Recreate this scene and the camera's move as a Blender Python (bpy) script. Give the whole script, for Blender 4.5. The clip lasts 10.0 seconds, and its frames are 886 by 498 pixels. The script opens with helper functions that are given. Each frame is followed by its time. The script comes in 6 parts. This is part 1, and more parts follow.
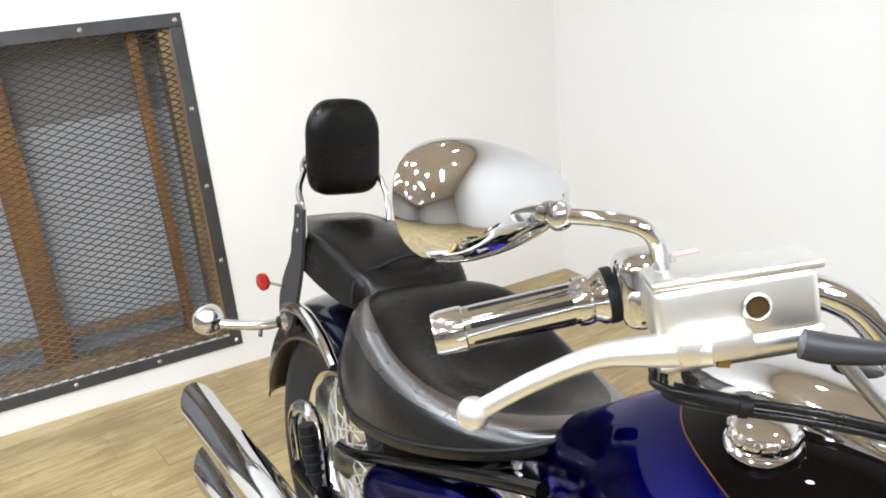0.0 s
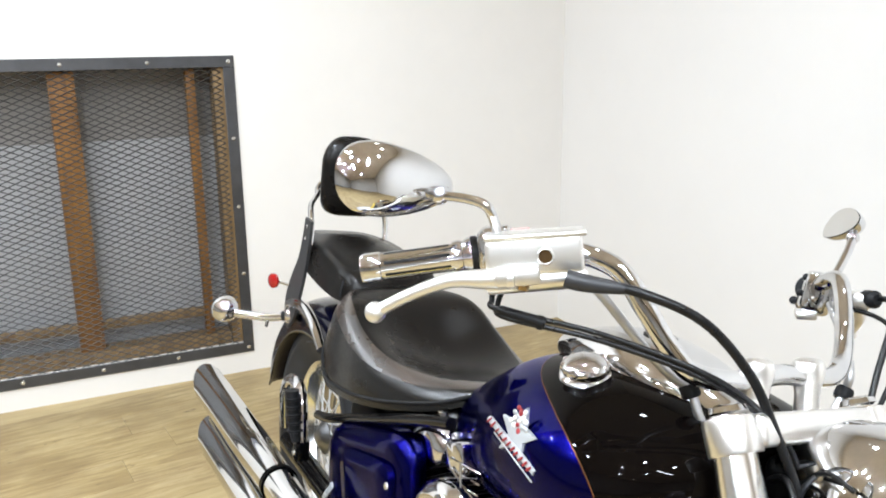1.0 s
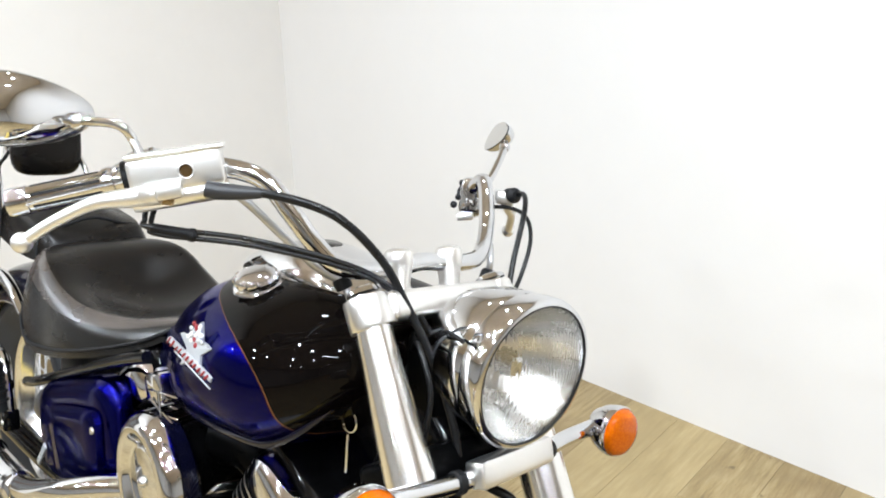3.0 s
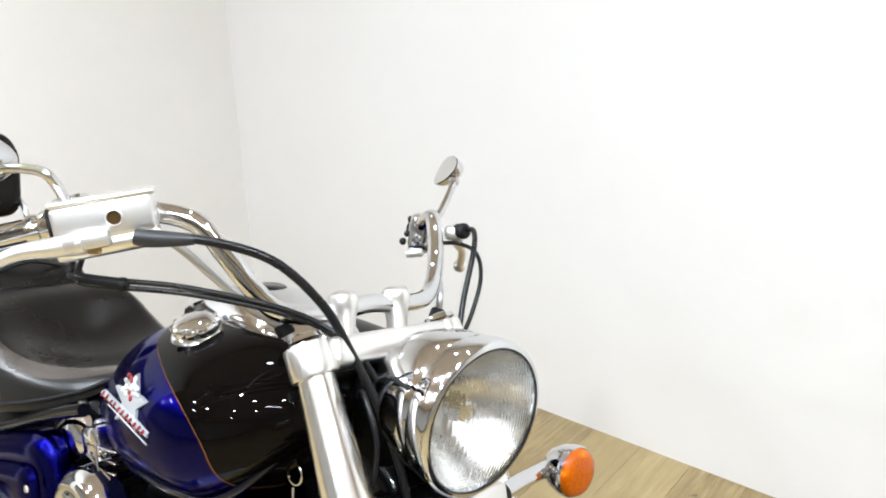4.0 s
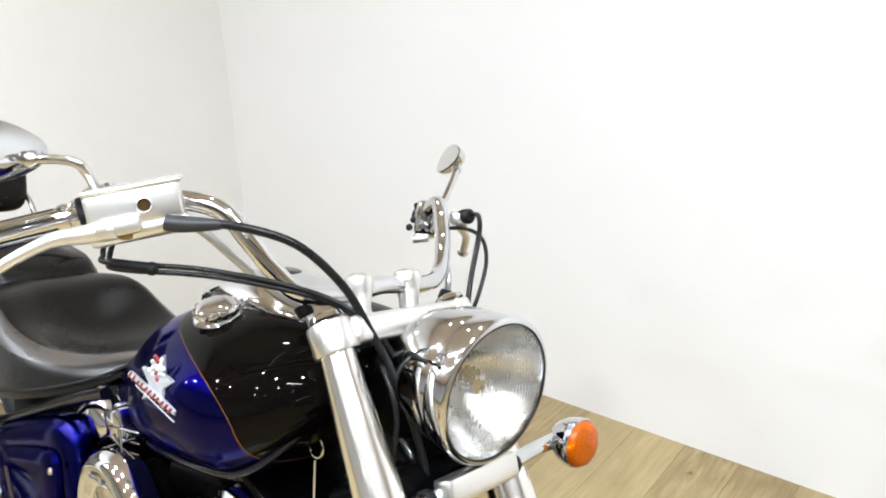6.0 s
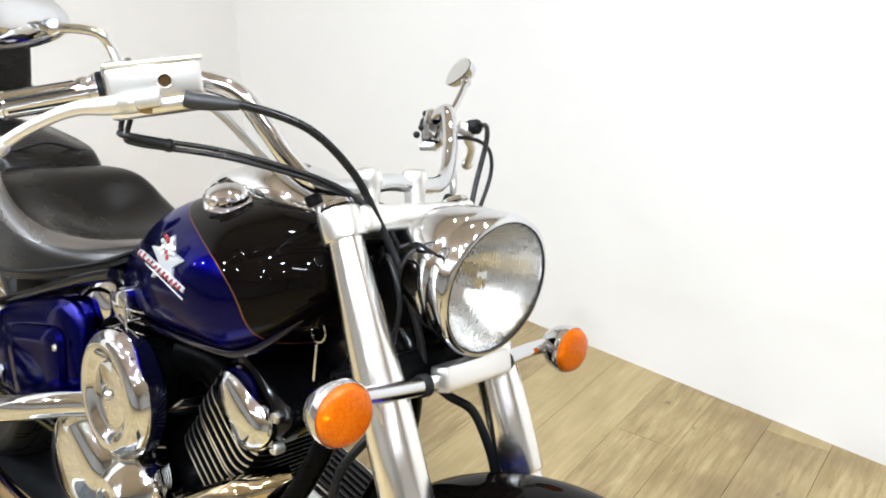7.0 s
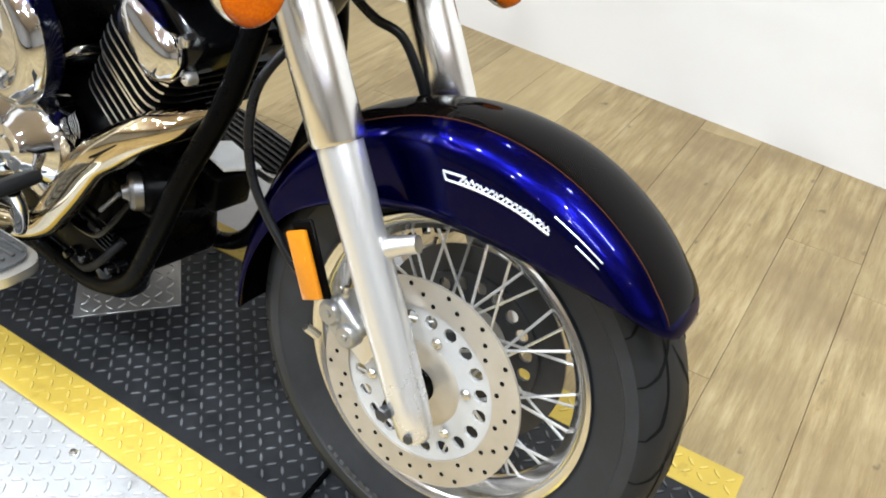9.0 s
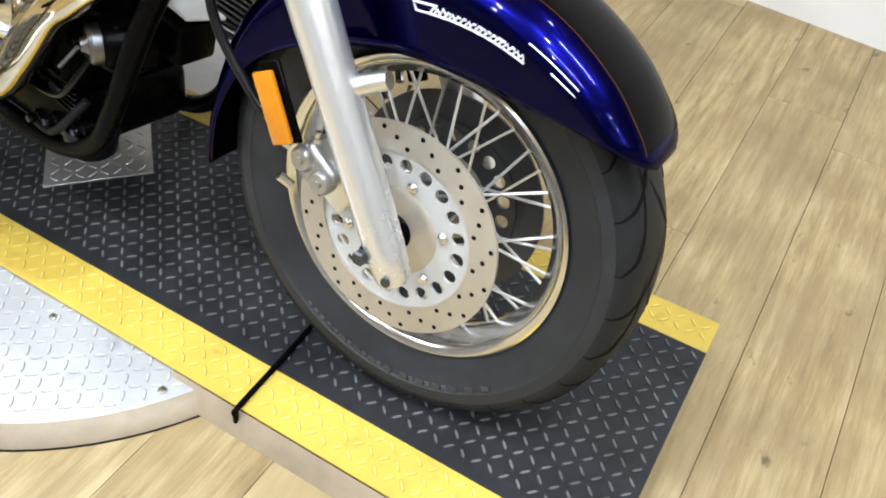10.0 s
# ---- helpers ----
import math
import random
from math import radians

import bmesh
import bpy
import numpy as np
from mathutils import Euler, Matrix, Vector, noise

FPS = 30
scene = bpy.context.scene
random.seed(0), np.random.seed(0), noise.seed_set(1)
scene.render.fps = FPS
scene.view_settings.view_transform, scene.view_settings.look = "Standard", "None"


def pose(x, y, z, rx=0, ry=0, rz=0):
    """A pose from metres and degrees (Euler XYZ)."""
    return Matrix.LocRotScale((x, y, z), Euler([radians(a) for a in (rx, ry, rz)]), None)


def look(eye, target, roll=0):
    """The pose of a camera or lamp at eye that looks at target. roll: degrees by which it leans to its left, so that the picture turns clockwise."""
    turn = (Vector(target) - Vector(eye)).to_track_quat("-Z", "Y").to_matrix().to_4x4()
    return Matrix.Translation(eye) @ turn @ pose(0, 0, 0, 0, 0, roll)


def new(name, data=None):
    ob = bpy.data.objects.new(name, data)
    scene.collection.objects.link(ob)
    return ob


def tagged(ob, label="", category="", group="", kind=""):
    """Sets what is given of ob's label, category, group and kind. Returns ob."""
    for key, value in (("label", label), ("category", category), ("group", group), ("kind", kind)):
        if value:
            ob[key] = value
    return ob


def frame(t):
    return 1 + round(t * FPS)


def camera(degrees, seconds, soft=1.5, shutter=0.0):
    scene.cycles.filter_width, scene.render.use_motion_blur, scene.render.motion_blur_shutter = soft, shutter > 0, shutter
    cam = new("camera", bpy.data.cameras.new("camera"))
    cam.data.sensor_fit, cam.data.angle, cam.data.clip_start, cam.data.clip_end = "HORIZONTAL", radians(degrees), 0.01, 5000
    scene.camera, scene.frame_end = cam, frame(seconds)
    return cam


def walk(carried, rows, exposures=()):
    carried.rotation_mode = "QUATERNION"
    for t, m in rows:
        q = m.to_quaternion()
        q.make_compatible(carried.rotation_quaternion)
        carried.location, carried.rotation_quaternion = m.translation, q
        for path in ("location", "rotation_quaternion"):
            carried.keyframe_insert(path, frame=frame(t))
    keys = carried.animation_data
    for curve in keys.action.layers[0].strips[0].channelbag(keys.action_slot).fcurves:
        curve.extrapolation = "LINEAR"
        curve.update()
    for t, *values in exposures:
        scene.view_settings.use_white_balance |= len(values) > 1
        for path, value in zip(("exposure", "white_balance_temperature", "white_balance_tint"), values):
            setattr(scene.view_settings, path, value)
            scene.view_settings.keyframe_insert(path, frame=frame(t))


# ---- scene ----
cam = camera(57.0, 10.0, soft=1.9)
PATH = [
    (0, (1.463, -0.488, 1.403), (-0.231, 0.357, 0.758), -5.7),
    (0.5, (1.696, -0.456, 1.386), (-0.081, 0.214, 0.758), -0.8),
    (1, (1.851, -0.55, 1.406), (0.091, 0.258, 0.907), -0.6),
    (1.5, (1.926, -0.579, 1.405), (0.252, 0.394, 0.901), -0.9),
    (2, (1.98, -0.546, 1.394), (0.395, 0.554, 0.869), -0.7),
    (2.5, (2.007, -0.522, 1.369), (0.479, 0.63, 0.786), -1.1),
    (3, (2.006, -0.485, 1.365), (0.579, 0.778, 0.76), -1.8),
    (3.2, (2.022, -0.473, 1.35), (0.601, 0.813, 0.781), -2.4),
    (4.3, (1.988, -0.442, 1.378), (0.617, 0.914, 0.839), -2.2),
    (4.5, (1.987, -0.44, 1.379), (0.601, 0.908, 0.866), -2.2),
    (5, (1.985, -0.436, 1.384), (0.596, 0.918, 0.897), -2.2),
    (5.5, (1.991, -0.458, 1.388), (0.626, 0.91, 0.872), -2.9),
    (5.7, (2.0, -0.479, 1.384), (0.637, 0.885, 0.853), -3.1),
    (6.8, (2.036, -0.543, 1.344), (0.721, 0.802, 0.663), -0.1),
    (7, (2.029, -0.551, 1.335), (0.723, 0.787, 0.626), 0.9),
    (7.5, (2.032, -0.559, 1.302), (0.785, 0.762, 0.464), 1.1),
    (8, (2.034, -0.556, 1.248), (0.891, 0.74, 0.24), 2.1),
    (8.5, (2.042, -0.56, 1.195), (0.96, 0.682, 0.061), 3.1),
    (9, (2.048, -0.548, 1.142), (1.059, 0.693, -0.076), 4.0),
    (9.5, (2.06, -0.548, 1.095), (1.174, 0.645, -0.244), 4.3),
    (10, (2.074, -0.559, 1.086), (1.237, 0.581, -0.328), 4.2),
]
walk(cam, [(t, look(eye, target, roll)) for t, eye, target, roll in PATH], [(0, 0.64), (4.5, 0.57), (5.5, 0.57), (7.5, 0.64), (9, 0.52), (10, 0.46)])


# ---- light ----
world = bpy.data.worlds.new("world")
scene.world = world
world.use_nodes = True
world.node_tree.nodes["Background"].inputs[0].default_value = (0.9, 0.95, 1.0, 1)
world.node_tree.nodes["Background"].inputs[1].default_value = 0.02


def ceiling_lamp(x, y, watts, size=0.16, size_y=None, z=3.02, colour=(0.825, 0.92, 1.02)):
    data = bpy.data.lights.new("ceiling_light", "AREA")
    data.energy, data.color = watts, colour
    data.shape = "RECTANGLE" if size_y else "DISK"
    data.size = size
    if size_y:
        data.size_y = size_y
    lamp = new("ceiling_light", data)
    lamp.matrix_world = pose(x, y, z)
    return lamp


for lx, ly, watts in ((-0.35, -1.1, 28), (0.6, -0.95, 28), (1.45, -1.2, 28), (2.4, -0.75, 26), (-0.3, 0.8, 3.5), (0.9, 0.85, 3.5), (2.2, 0.75, 4),
                      (-1.0, -2.4, 26), (-0.3, -2.9, 24), (-1.2, -3.6, 24), (1.2, -2.6, 20), (2.6, -2.4, 20), (1.6, -4.2, 15), (3.0, -4.8, 15), (5.4, -1.0, 15), (5.6, -3.8, 15),
                      (-3.3, -3.4, 46), (-5.7, -2.8, 34), (-5.8, -4.6, 32), (-8.1, -3.8, 46), (-10.7, -4.2, 48)):
    ceiling_lamp(lx, ly, watts, 0.11 if lx > -2 else 0.22)
for lx, ly in ((3.0, -1.6), (3.1, 0.1)):
    ceiling_lamp(lx, ly, 45, 1.1, 0.09)

# ---- materials ----


def rgb(h):
    """Linear colour from an sRGB hex string."""
    v = [int(h[k:k + 2], 16) / 255 for k in (0, 2, 4)]
    return tuple(c / 12.92 if c <= 0.04045 else ((c + 0.055) / 1.055) ** 2.4 for c in v) + (1.0,)


class Nodes:
    """Short forms for building a node tree."""

    def __init__(self, name):
        self.m = bpy.data.materials.new(name)
        self.m.use_nodes = True
        self.t = self.m.node_tree
        self.bsdf = self.t.nodes["Principled BSDF"]

    def add(self, kind, **props):
        n = self.t.nodes.new(kind)
        for k, v in props.items():
            setattr(n, k, v)
        return n

    def put(self, socket, v):
        if hasattr(v, "is_output"):
            self.t.links.new(v, socket)
        else:
            socket.default_value = v

    def math(self, op, a, b=0.0, c=0.0):
        n = self.add("ShaderNodeMath", operation=op)
        for k, v in enumerate((a, b, c)):
            self.put(n.inputs[k], v)
        return n.outputs[0]

    def coords(self):
        return self.add("ShaderNodeTexCoord").outputs["Object"]

    def scaled(self, vec, sx, sy, sz):
        n = self.add("ShaderNodeMapping")
        self.put(n.inputs["Vector"], vec)
        n.inputs["Scale"].default_value = (sx, sy, sz)
        return n.outputs[0]

    def noise(self, vec, scale, detail=4.0, rough=0.6):
        n = self.add("ShaderNodeTexNoise")
        self.put(n.inputs["Vector"], vec)
        n.inputs["Scale"].default_value = scale
        n.inputs["Detail"].default_value = detail
        n.inputs["Roughness"].default_value = rough
        return n.outputs["Fac"]

    def ramp(self, fac, *stops):
        n = self.add("ShaderNodeValToRGB")
        self.put(n.inputs[0], fac)
        e = n.color_ramp.elements
        while len(e) < len(stops):
            e.new(0.5)
        for k, (p, c) in enumerate(stops):
            e[k].position = p
            e[k].color = c if len(c) == 4 else (*c, 1)
        return n.outputs[0]

    def mix(self, fac, a, b, blend="MIX"):
        n = self.add("ShaderNodeMix", data_type="RGBA", blend_type=blend)
        self.put(n.inputs[0], fac)
        self.put(n.inputs[6], a)
        self.put(n.inputs[7], b)
        return n.outputs[2]

    def range(self, v, a, b, c, d):
        n = self.add("ShaderNodeMapRange")
        for k, q in enumerate((v, a, b, c, d)):
            self.put(n.inputs[k], q)
        return n.outputs[0]

    def bump(self, height, strength, distance=0.001):
        n = self.add("ShaderNodeBump")
        n.inputs["Strength"].default_value = strength
        n.inputs["Distance"].default_value = distance
        self.put(n.inputs["Height"], height)
        self.put(self.bsdf.inputs["Normal"], n.outputs[0])

    def set(self, **kw):
        for k, v in kw.items():
            self.put(self.bsdf.inputs[k.replace("_", " ")], v)
        return self.m


def plain(name, colour, rough, metal=0.0, vary=0.12, scale=40.0, bump=0.0, coat=0.0, rvary=0.08, spec=0.5):
    """A surface with fine and coarse variation in tone and gloss."""
    n = Nodes(name)
    co = n.coords()
    big, fine = n.noise(co, scale * 0.15), n.noise(co, scale)
    k = n.math("ADD", n.math("MULTIPLY", big, 0.6), n.math("MULTIPLY", fine, 0.4))
    dark = tuple(c * (1 - vary) for c in colour[:3]) + (1,)
    light = tuple(min(1, c * (1 + vary)) for c in colour[:3]) + (1,)
    n.set(Base_Color=n.ramp(k, (0.3, dark), (0.7, light)), Metallic=metal,
          Roughness=n.range(k, 0.3, 0.7, max(0.0, rough - rvary), min(1.0, rough + rvary)), Specular_IOR_Level=spec)
    if coat:
        n.set(Coat_Weight=coat, Coat_Roughness=0.04)
    if bump:
        n.bump(fine, bump)
    return n.m


M = {}
M["chrome"] = plain("chrome", (0.66, 0.668, 0.685, 1), 0.05, 1.0, 0.05, 25, rvary=0.035)
M["silvered"] = plain("silvered_reflector", (0.60, 0.59, 0.57, 1), 0.26, 1.0, 0.04, 60, 0.05)
M["brushed"] = plain("brushed_aluminium", (0.84, 0.83, 0.81, 1), 0.30, 1.0, 0.03, 70, rvary=0.03)
M["polished"] = plain("polished_aluminium", (0.88, 0.87, 0.85, 1), 0.20, 1.0, 0.03, 30, rvary=0.025)
M["satin"] = plain("satin_aluminium", (0.82, 0.81, 0.79, 1), 0.38, 1.0, 0.04, 60, 0.03, rvary=0.04)
M["steel"] = plain("steel_disc", (0.50, 0.46, 0.40, 1), 0.45, 0.7, 0.12, 50, rvary=0.1)
M["carrier"] = plain("grey_painted_carrier", (0.46, 0.455, 0.445, 1), 0.5, 0.15, 0.08, 60, 0.05)
M["black"] = plain("black_gloss_paint", (0.0018, 0.0018, 0.002, 1), 0.14, 0.0, 0.3, 30, coat=0.26, spec=0.10)
M["black_matt"] = plain("black_cast_metal", (0.0014, 0.0014, 0.0015, 1), 0.30, 0.0, 0.3, 60, 0.15, spec=0.035)
M["caliper"] = plain("grey_cast_caliper", (0.40, 0.395, 0.38, 1), 0.35, 0.8, 0.1, 60, 0.06)
M["rubber"] = plain("rubber", (0.006, 0.006, 0.0066, 1), 0.55, 0.0, 0.25, 60, 0.12, spec=0.2)
M["tyre"] = plain("tyre_rubber", (0.021, 0.0216, 0.0235, 1), 0.5, 0.0, 0.3, 45, 0.15, spec=0.25)
# Tyre rubber darkened in colour, since the sidewall catches more lamp light.
M["tread"] = plain("shaded_tread_rubber", (0.0115, 0.0117, 0.0124, 1), 0.5, 0.0, 0.35, 30, 0.15, spec=0.2)
M["rim"] = plain("bright_chrome_rim", (0.80, 0.80, 0.80, 1), 0.17, 1.0, 0.04, 25, rvary=0.04)
# Near-black that stands for the shade inside grooves, drill holes and gaps.
M["groove"] = plain("recess_shade", (0.003, 0.003, 0.003, 1), 0.7, spec=0.1)
M["lettering"] = plain("raised_rubber_lettering", (0.040, 0.040, 0.040, 1), 0.5, 0.0, 0.2, 60, spec=0.3)
M["cable"] = plain("cable_sheath", (0.005, 0.005, 0.0055, 1), 0.30, 0.0, 0.25, 60, spec=0.28)
M["grey_plastic"] = plain("grey_plastic", (0.022, 0.022, 0.024, 1), 0.45, 0.0, 0.2, 60, spec=0.4)
M["worn_pad"] = plain("worn_grey_rubber", (0.055, 0.0545, 0.054, 1), 0.30, 0.0, 0.35, 40, 0.1)
M["sidewall_mark"] = plain("raised_rubber", (0.060, 0.060, 0.060, 1), 0.5, 0.0, 0.3, 60, 0.1, spec=0.3)
M["cap_grey"] = plain("dull_grey_metal", (0.20, 0.20, 0.205, 1), 0.4, 1.0, 0.15, 60, 0.05)
M["slider"] = plain("cast_aluminium", (0.80, 0.80, 0.80, 1), 0.28, 0.8, 0.012, 20, rvary=0.015)
M["cover_satin"] = plain("spun_aluminium", (0.55, 0.55, 0.56, 1), 0.42, 1.0, 0.05, 60, 0.03, rvary=0.04)
M["sight"] = plain("brown_sight_glass", (0.05, 0.028, 0.010, 1), 0.12, 0.0, 0.3, 200)
M["darkbox"] = plain("dark_steel", (0.06, 0.06, 0.062, 1), 0.4, 0.6, 0.2, 30, 0.1)
M["brass"] = plain("brass", (0.45, 0.30, 0.12, 1), 0.3, 1.0, 0.2, 60)
M["gold_pipe"] = plain("heat_tinted_chrome", (0.60, 0.51, 0.35, 1), 0.08, 1.0, 0.22, 14, rvary=0.04)
M["red_lens"] = plain("red_lens", (0.26, 0.006, 0.006, 1), 0.12, 0.0, 0.2, 120, coat=0.5)
M["red_paint"] = plain("red_enamel", (0.25, 0.02, 0.025, 1), 0.3, 0.0, 0.2, 80)
M["sticker"] = plain("faded_pink_label", (0.55, 0.28, 0.26, 1), 0.4, 0.0, 0.15, 120)
M["white_paint"] = plain("white_enamel", (0.72, 0.72, 0.71, 1), 0.35, 0.0, 0.08, 80)
M["script_silver"] = plain("silver_script", (0.62, 0.63, 0.65, 1), 0.3, 0.4, 0.1, 90)
M["badge_grey"] = plain("grey_enamel", (0.42, 0.43, 0.44, 1), 0.3, 0.3, 0.1, 80)
M["reflector_amber"] = plain("amber_reflector", (0.50, 0.17, 0.004, 1), 0.22, 0.0, 0.12, 160, 0.2, coat=0.5)
M["wall"] = plain("white_wall_paint", (0.73, 0.70, 0.665, 1), 0.6, 0.0, 0.025, 9, 0.03)
M["wall_b"] = plain("white_backdrop_wall", (0.71, 0.685, 0.66, 1), 0.6, 0.0, 0.02, 7, 0.04)
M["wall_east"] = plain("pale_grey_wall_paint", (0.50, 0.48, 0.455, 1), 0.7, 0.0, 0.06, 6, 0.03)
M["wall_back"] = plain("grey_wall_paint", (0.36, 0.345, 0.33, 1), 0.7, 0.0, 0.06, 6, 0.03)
M["skirting"] = plain("black_skirting", (0.012, 0.012, 0.012, 1), 0.5, 0.0, 0.2, 20)
M["ceiling"] = plain("tan_ceiling_paint", (0.70, 0.615, 0.52, 1), 0.8, 0.0, 0.1, 6)
M["frame_steel"] = plain("grey_steel_bar", (0.085, 0.085, 0.09, 1), 0.42, 0.7, 0.22, 22, 0.1)
M["mesh_steel"] = plain("expanded_steel", (0.055, 0.052, 0.050, 1), 0.42, 0.4, 0.2, 40)
M["grey_panel"] = plain("grey_filter_panel", (0.42, 0.42, 0.43, 1), 0.7, 0.0, 0.08, 8, 0.1)
# Upper part of the grey back panel, its shading put into the colour.
M["shaded_panel"] = plain("shaded_grey_panel", (0.25, 0.235, 0.22, 1), 0.7, 0.0, 0.08, 8, 0.1)
M["zinc"] = plain("zinc_bolt", (0.75, 0.74, 0.72, 1), 0.25, 1.0, 0.1, 80)


def fluted_glass():
    """Clear headlight glass with moulded upright flutes."""
    n = Nodes("fluted_headlight_glass")
    wave = n.add("ShaderNodeTexWave", bands_direction="Y")
    n.put(wave.inputs["Vector"], n.coords())
    wave.inputs["Scale"].default_value = 48
    wave.inputs["Distortion"].default_value = 0.6
    n.set(Base_Color=(0.98, 0.98, 0.97, 1), Roughness=0.04, IOR=1.25, Transmission_Weight=1.0)
    n.bump(wave.outputs["Fac"], 0.16, 0.001)
    return n.m


M["lens"] = fluted_glass()


def amber():
    n = Nodes("amber_lens")
    co = n.coords()
    v = n.add("ShaderNodeTexVoronoi", feature="F1")
    n.put(v.inputs["Vector"], co)
    v.inputs["Scale"].default_value = 260
    n.set(Base_Color=n.ramp(v.outputs["Distance"], (0.0, (0.86, 0.19, 0.002)), (0.8, (0.68, 0.12, 0.001))),
          Roughness=0.10, Transmission_Weight=0.40, IOR=1.45, Specular_IOR_Level=0.2)
    n.bump(v.outputs["Distance"], 0.06, 0.001)
    return n.m


M["amber"] = amber()


def leather(name, base, rough, worn, spec=0.13):
    """Black vinyl with fine pebbling and rubbed, shinier streaks."""
    n = Nodes(name)
    co = n.coords()
    big = n.noise(n.scaled(co, 2.5, 2.5, 6), 2.2, 5)
    fine = n.noise(co, 420, 2)
    n.set(Base_Color=n.ramp(big, (0.35, base), (0.75, worn)),
          Roughness=n.range(big, 0.3, 0.75, rough + 0.06, rough - 0.10), Specular_IOR_Level=spec)
    n.bump(n.math("ADD", fine, n.math("MULTIPLY", n.noise(co, 30, 3), 0.6)), 0.16)
    return n.m


M["seat"] = leather("black_vinyl", (0.003, 0.0026, 0.0023, 1), 0.30, (0.008, 0.0065, 0.0055, 1), 0.16)
# Rubbed brown vinyl, lightened and glossed further to hold the lip's sheen.
M["seat_ridge"] = leather("rubbed_sheen_vinyl", (0.010, 0.0075, 0.0065, 1), 0.27, (0.06, 0.044, 0.036, 1), 1.0)
M["seat_skirt"] = leather("smooth_black_vinyl", (0.0025, 0.0024, 0.0023, 1), 0.25, (0.008, 0.0076, 0.0072, 1), 0.5)


def tank_paint():
    """Two-tone metallic paint: blue side panels, near-black brown top, a fine copper line between."""
    n = Nodes("two_tone_tank_paint")
    co = n.coords()
    sep = n.add("ShaderNodeSeparateXYZ")
    n.put(sep.inputs[0], co)
    ax = n.math("POWER", n.math("DIVIDE", n.math("ABSOLUTE", n.math("SUBTRACT", sep.outputs[0], 0.93)), 0.320), 3.0)
    az = n.math("POWER", n.math("DIVIDE", n.math("MAXIMUM", n.math("SUBTRACT", sep.outputs[2], 0.79), 0.0), 0.122), 3.0)
    d = n.math("ADD", ax, az)
    fleck = n.noise(co, 900, 1)
    blue = n.ramp(fleck, (0.3, (0.0011, 0.0012, 0.042)), (0.7, (0.0030, 0.0034, 0.135)))
    dark = n.ramp(fleck, (0.3, (0.0012, 0.0009, 0.0008)), (0.7, (0.0028, 0.002, 0.0018)))
    line = n.math("LESS_THAN", n.math("ABSOLUTE", n.math("SUBTRACT", d, 1.0)), 0.013)
    is_blue = n.math("LESS_THAN", d, 1.0)
    col = n.mix(is_blue, dark, blue)
    col = n.mix(line, col, (0.10, 0.042, 0.02, 1))
    n.set(Base_Color=col, Metallic=is_blue, Roughness=0.25, Specular_IOR_Level=0.0, Specular_Tint=(0.05, 0.06, 0.5, 1), Coat_Weight=0.40, Coat_Roughness=0.015, Coat_IOR=1.32)
    return n.m


M["tank"] = tank_paint()


def fender_paint(cx, cz, split):
    """The same paint on the front mudguard, parted by the distance from the middle plane."""
    n = Nodes("two_tone_mudguard_paint")
    co = n.coords()
    sep = n.add("ShaderNodeSeparateXYZ")
    n.put(sep.inputs[0], co)
    d = n.math("ABSOLUTE", sep.outputs[1])
    fleck = n.noise(co, 900, 1)
    blue = n.ramp(fleck, (0.3, (0.0008, 0.0009, 0.028)), (0.7, (0.0020, 0.0022, 0.088)))
    dark = n.ramp(fleck, (0.3, (0.0012, 0.0009, 0.0008)), (0.7, (0.0028, 0.002, 0.0018)))
    line = n.math("LESS_THAN", n.math("ABSOLUTE", n.math("SUBTRACT", d, split - 0.002)), 0.0006)
    tip = n.math("LESS_THAN", n.math("ADD", sep.outputs[2], n.math("MULTIPLY", n.math("SUBTRACT", cx + 0.27, sep.outputs[0]), 1.5)), cz + 0.225)
    is_blue = n.math("MAXIMUM", n.math("GREATER_THAN", d, split), tip)
    col = n.mix(is_blue, dark, blue)
    col = n.mix(n.math("MULTIPLY", line, n.math("SUBTRACT", 1.0, tip)), col, (0.055, 0.02, 0.014, 1))
    n.set(Base_Color=col, Metallic=is_blue, Roughness=0.25, Specular_IOR_Level=0.0, Specular_Tint=(0.05, 0.06, 0.5, 1), Coat_Weight=0.40, Coat_Roughness=0.015, Coat_IOR=1.32)
    return n.m


M["fender"] = fender_paint(1.645, 0.32, 0.057)
def blue_paint():
    n = Nodes("blue_metallic_paint")
    fleck = n.noise(n.coords(), 900, 1)
    n.set(Base_Color=n.ramp(fleck, (0.3, (0.0011, 0.0012, 0.042)), (0.7, (0.0030, 0.0034, 0.135))), Metallic=1.0, Roughness=0.25,
          Specular_Tint=(0.05, 0.06, 0.5, 1), Coat_Weight=0.40, Coat_Roughness=0.015, Coat_IOR=1.32)
    return n.m


M["blue"] = blue_paint()
M["blue_dark"] = plain("midnight_blue_paint", (0.0018, 0.002, 0.009, 1), 0.20, 0.2, 0.3, 500, coat=0.5, spec=0.15)


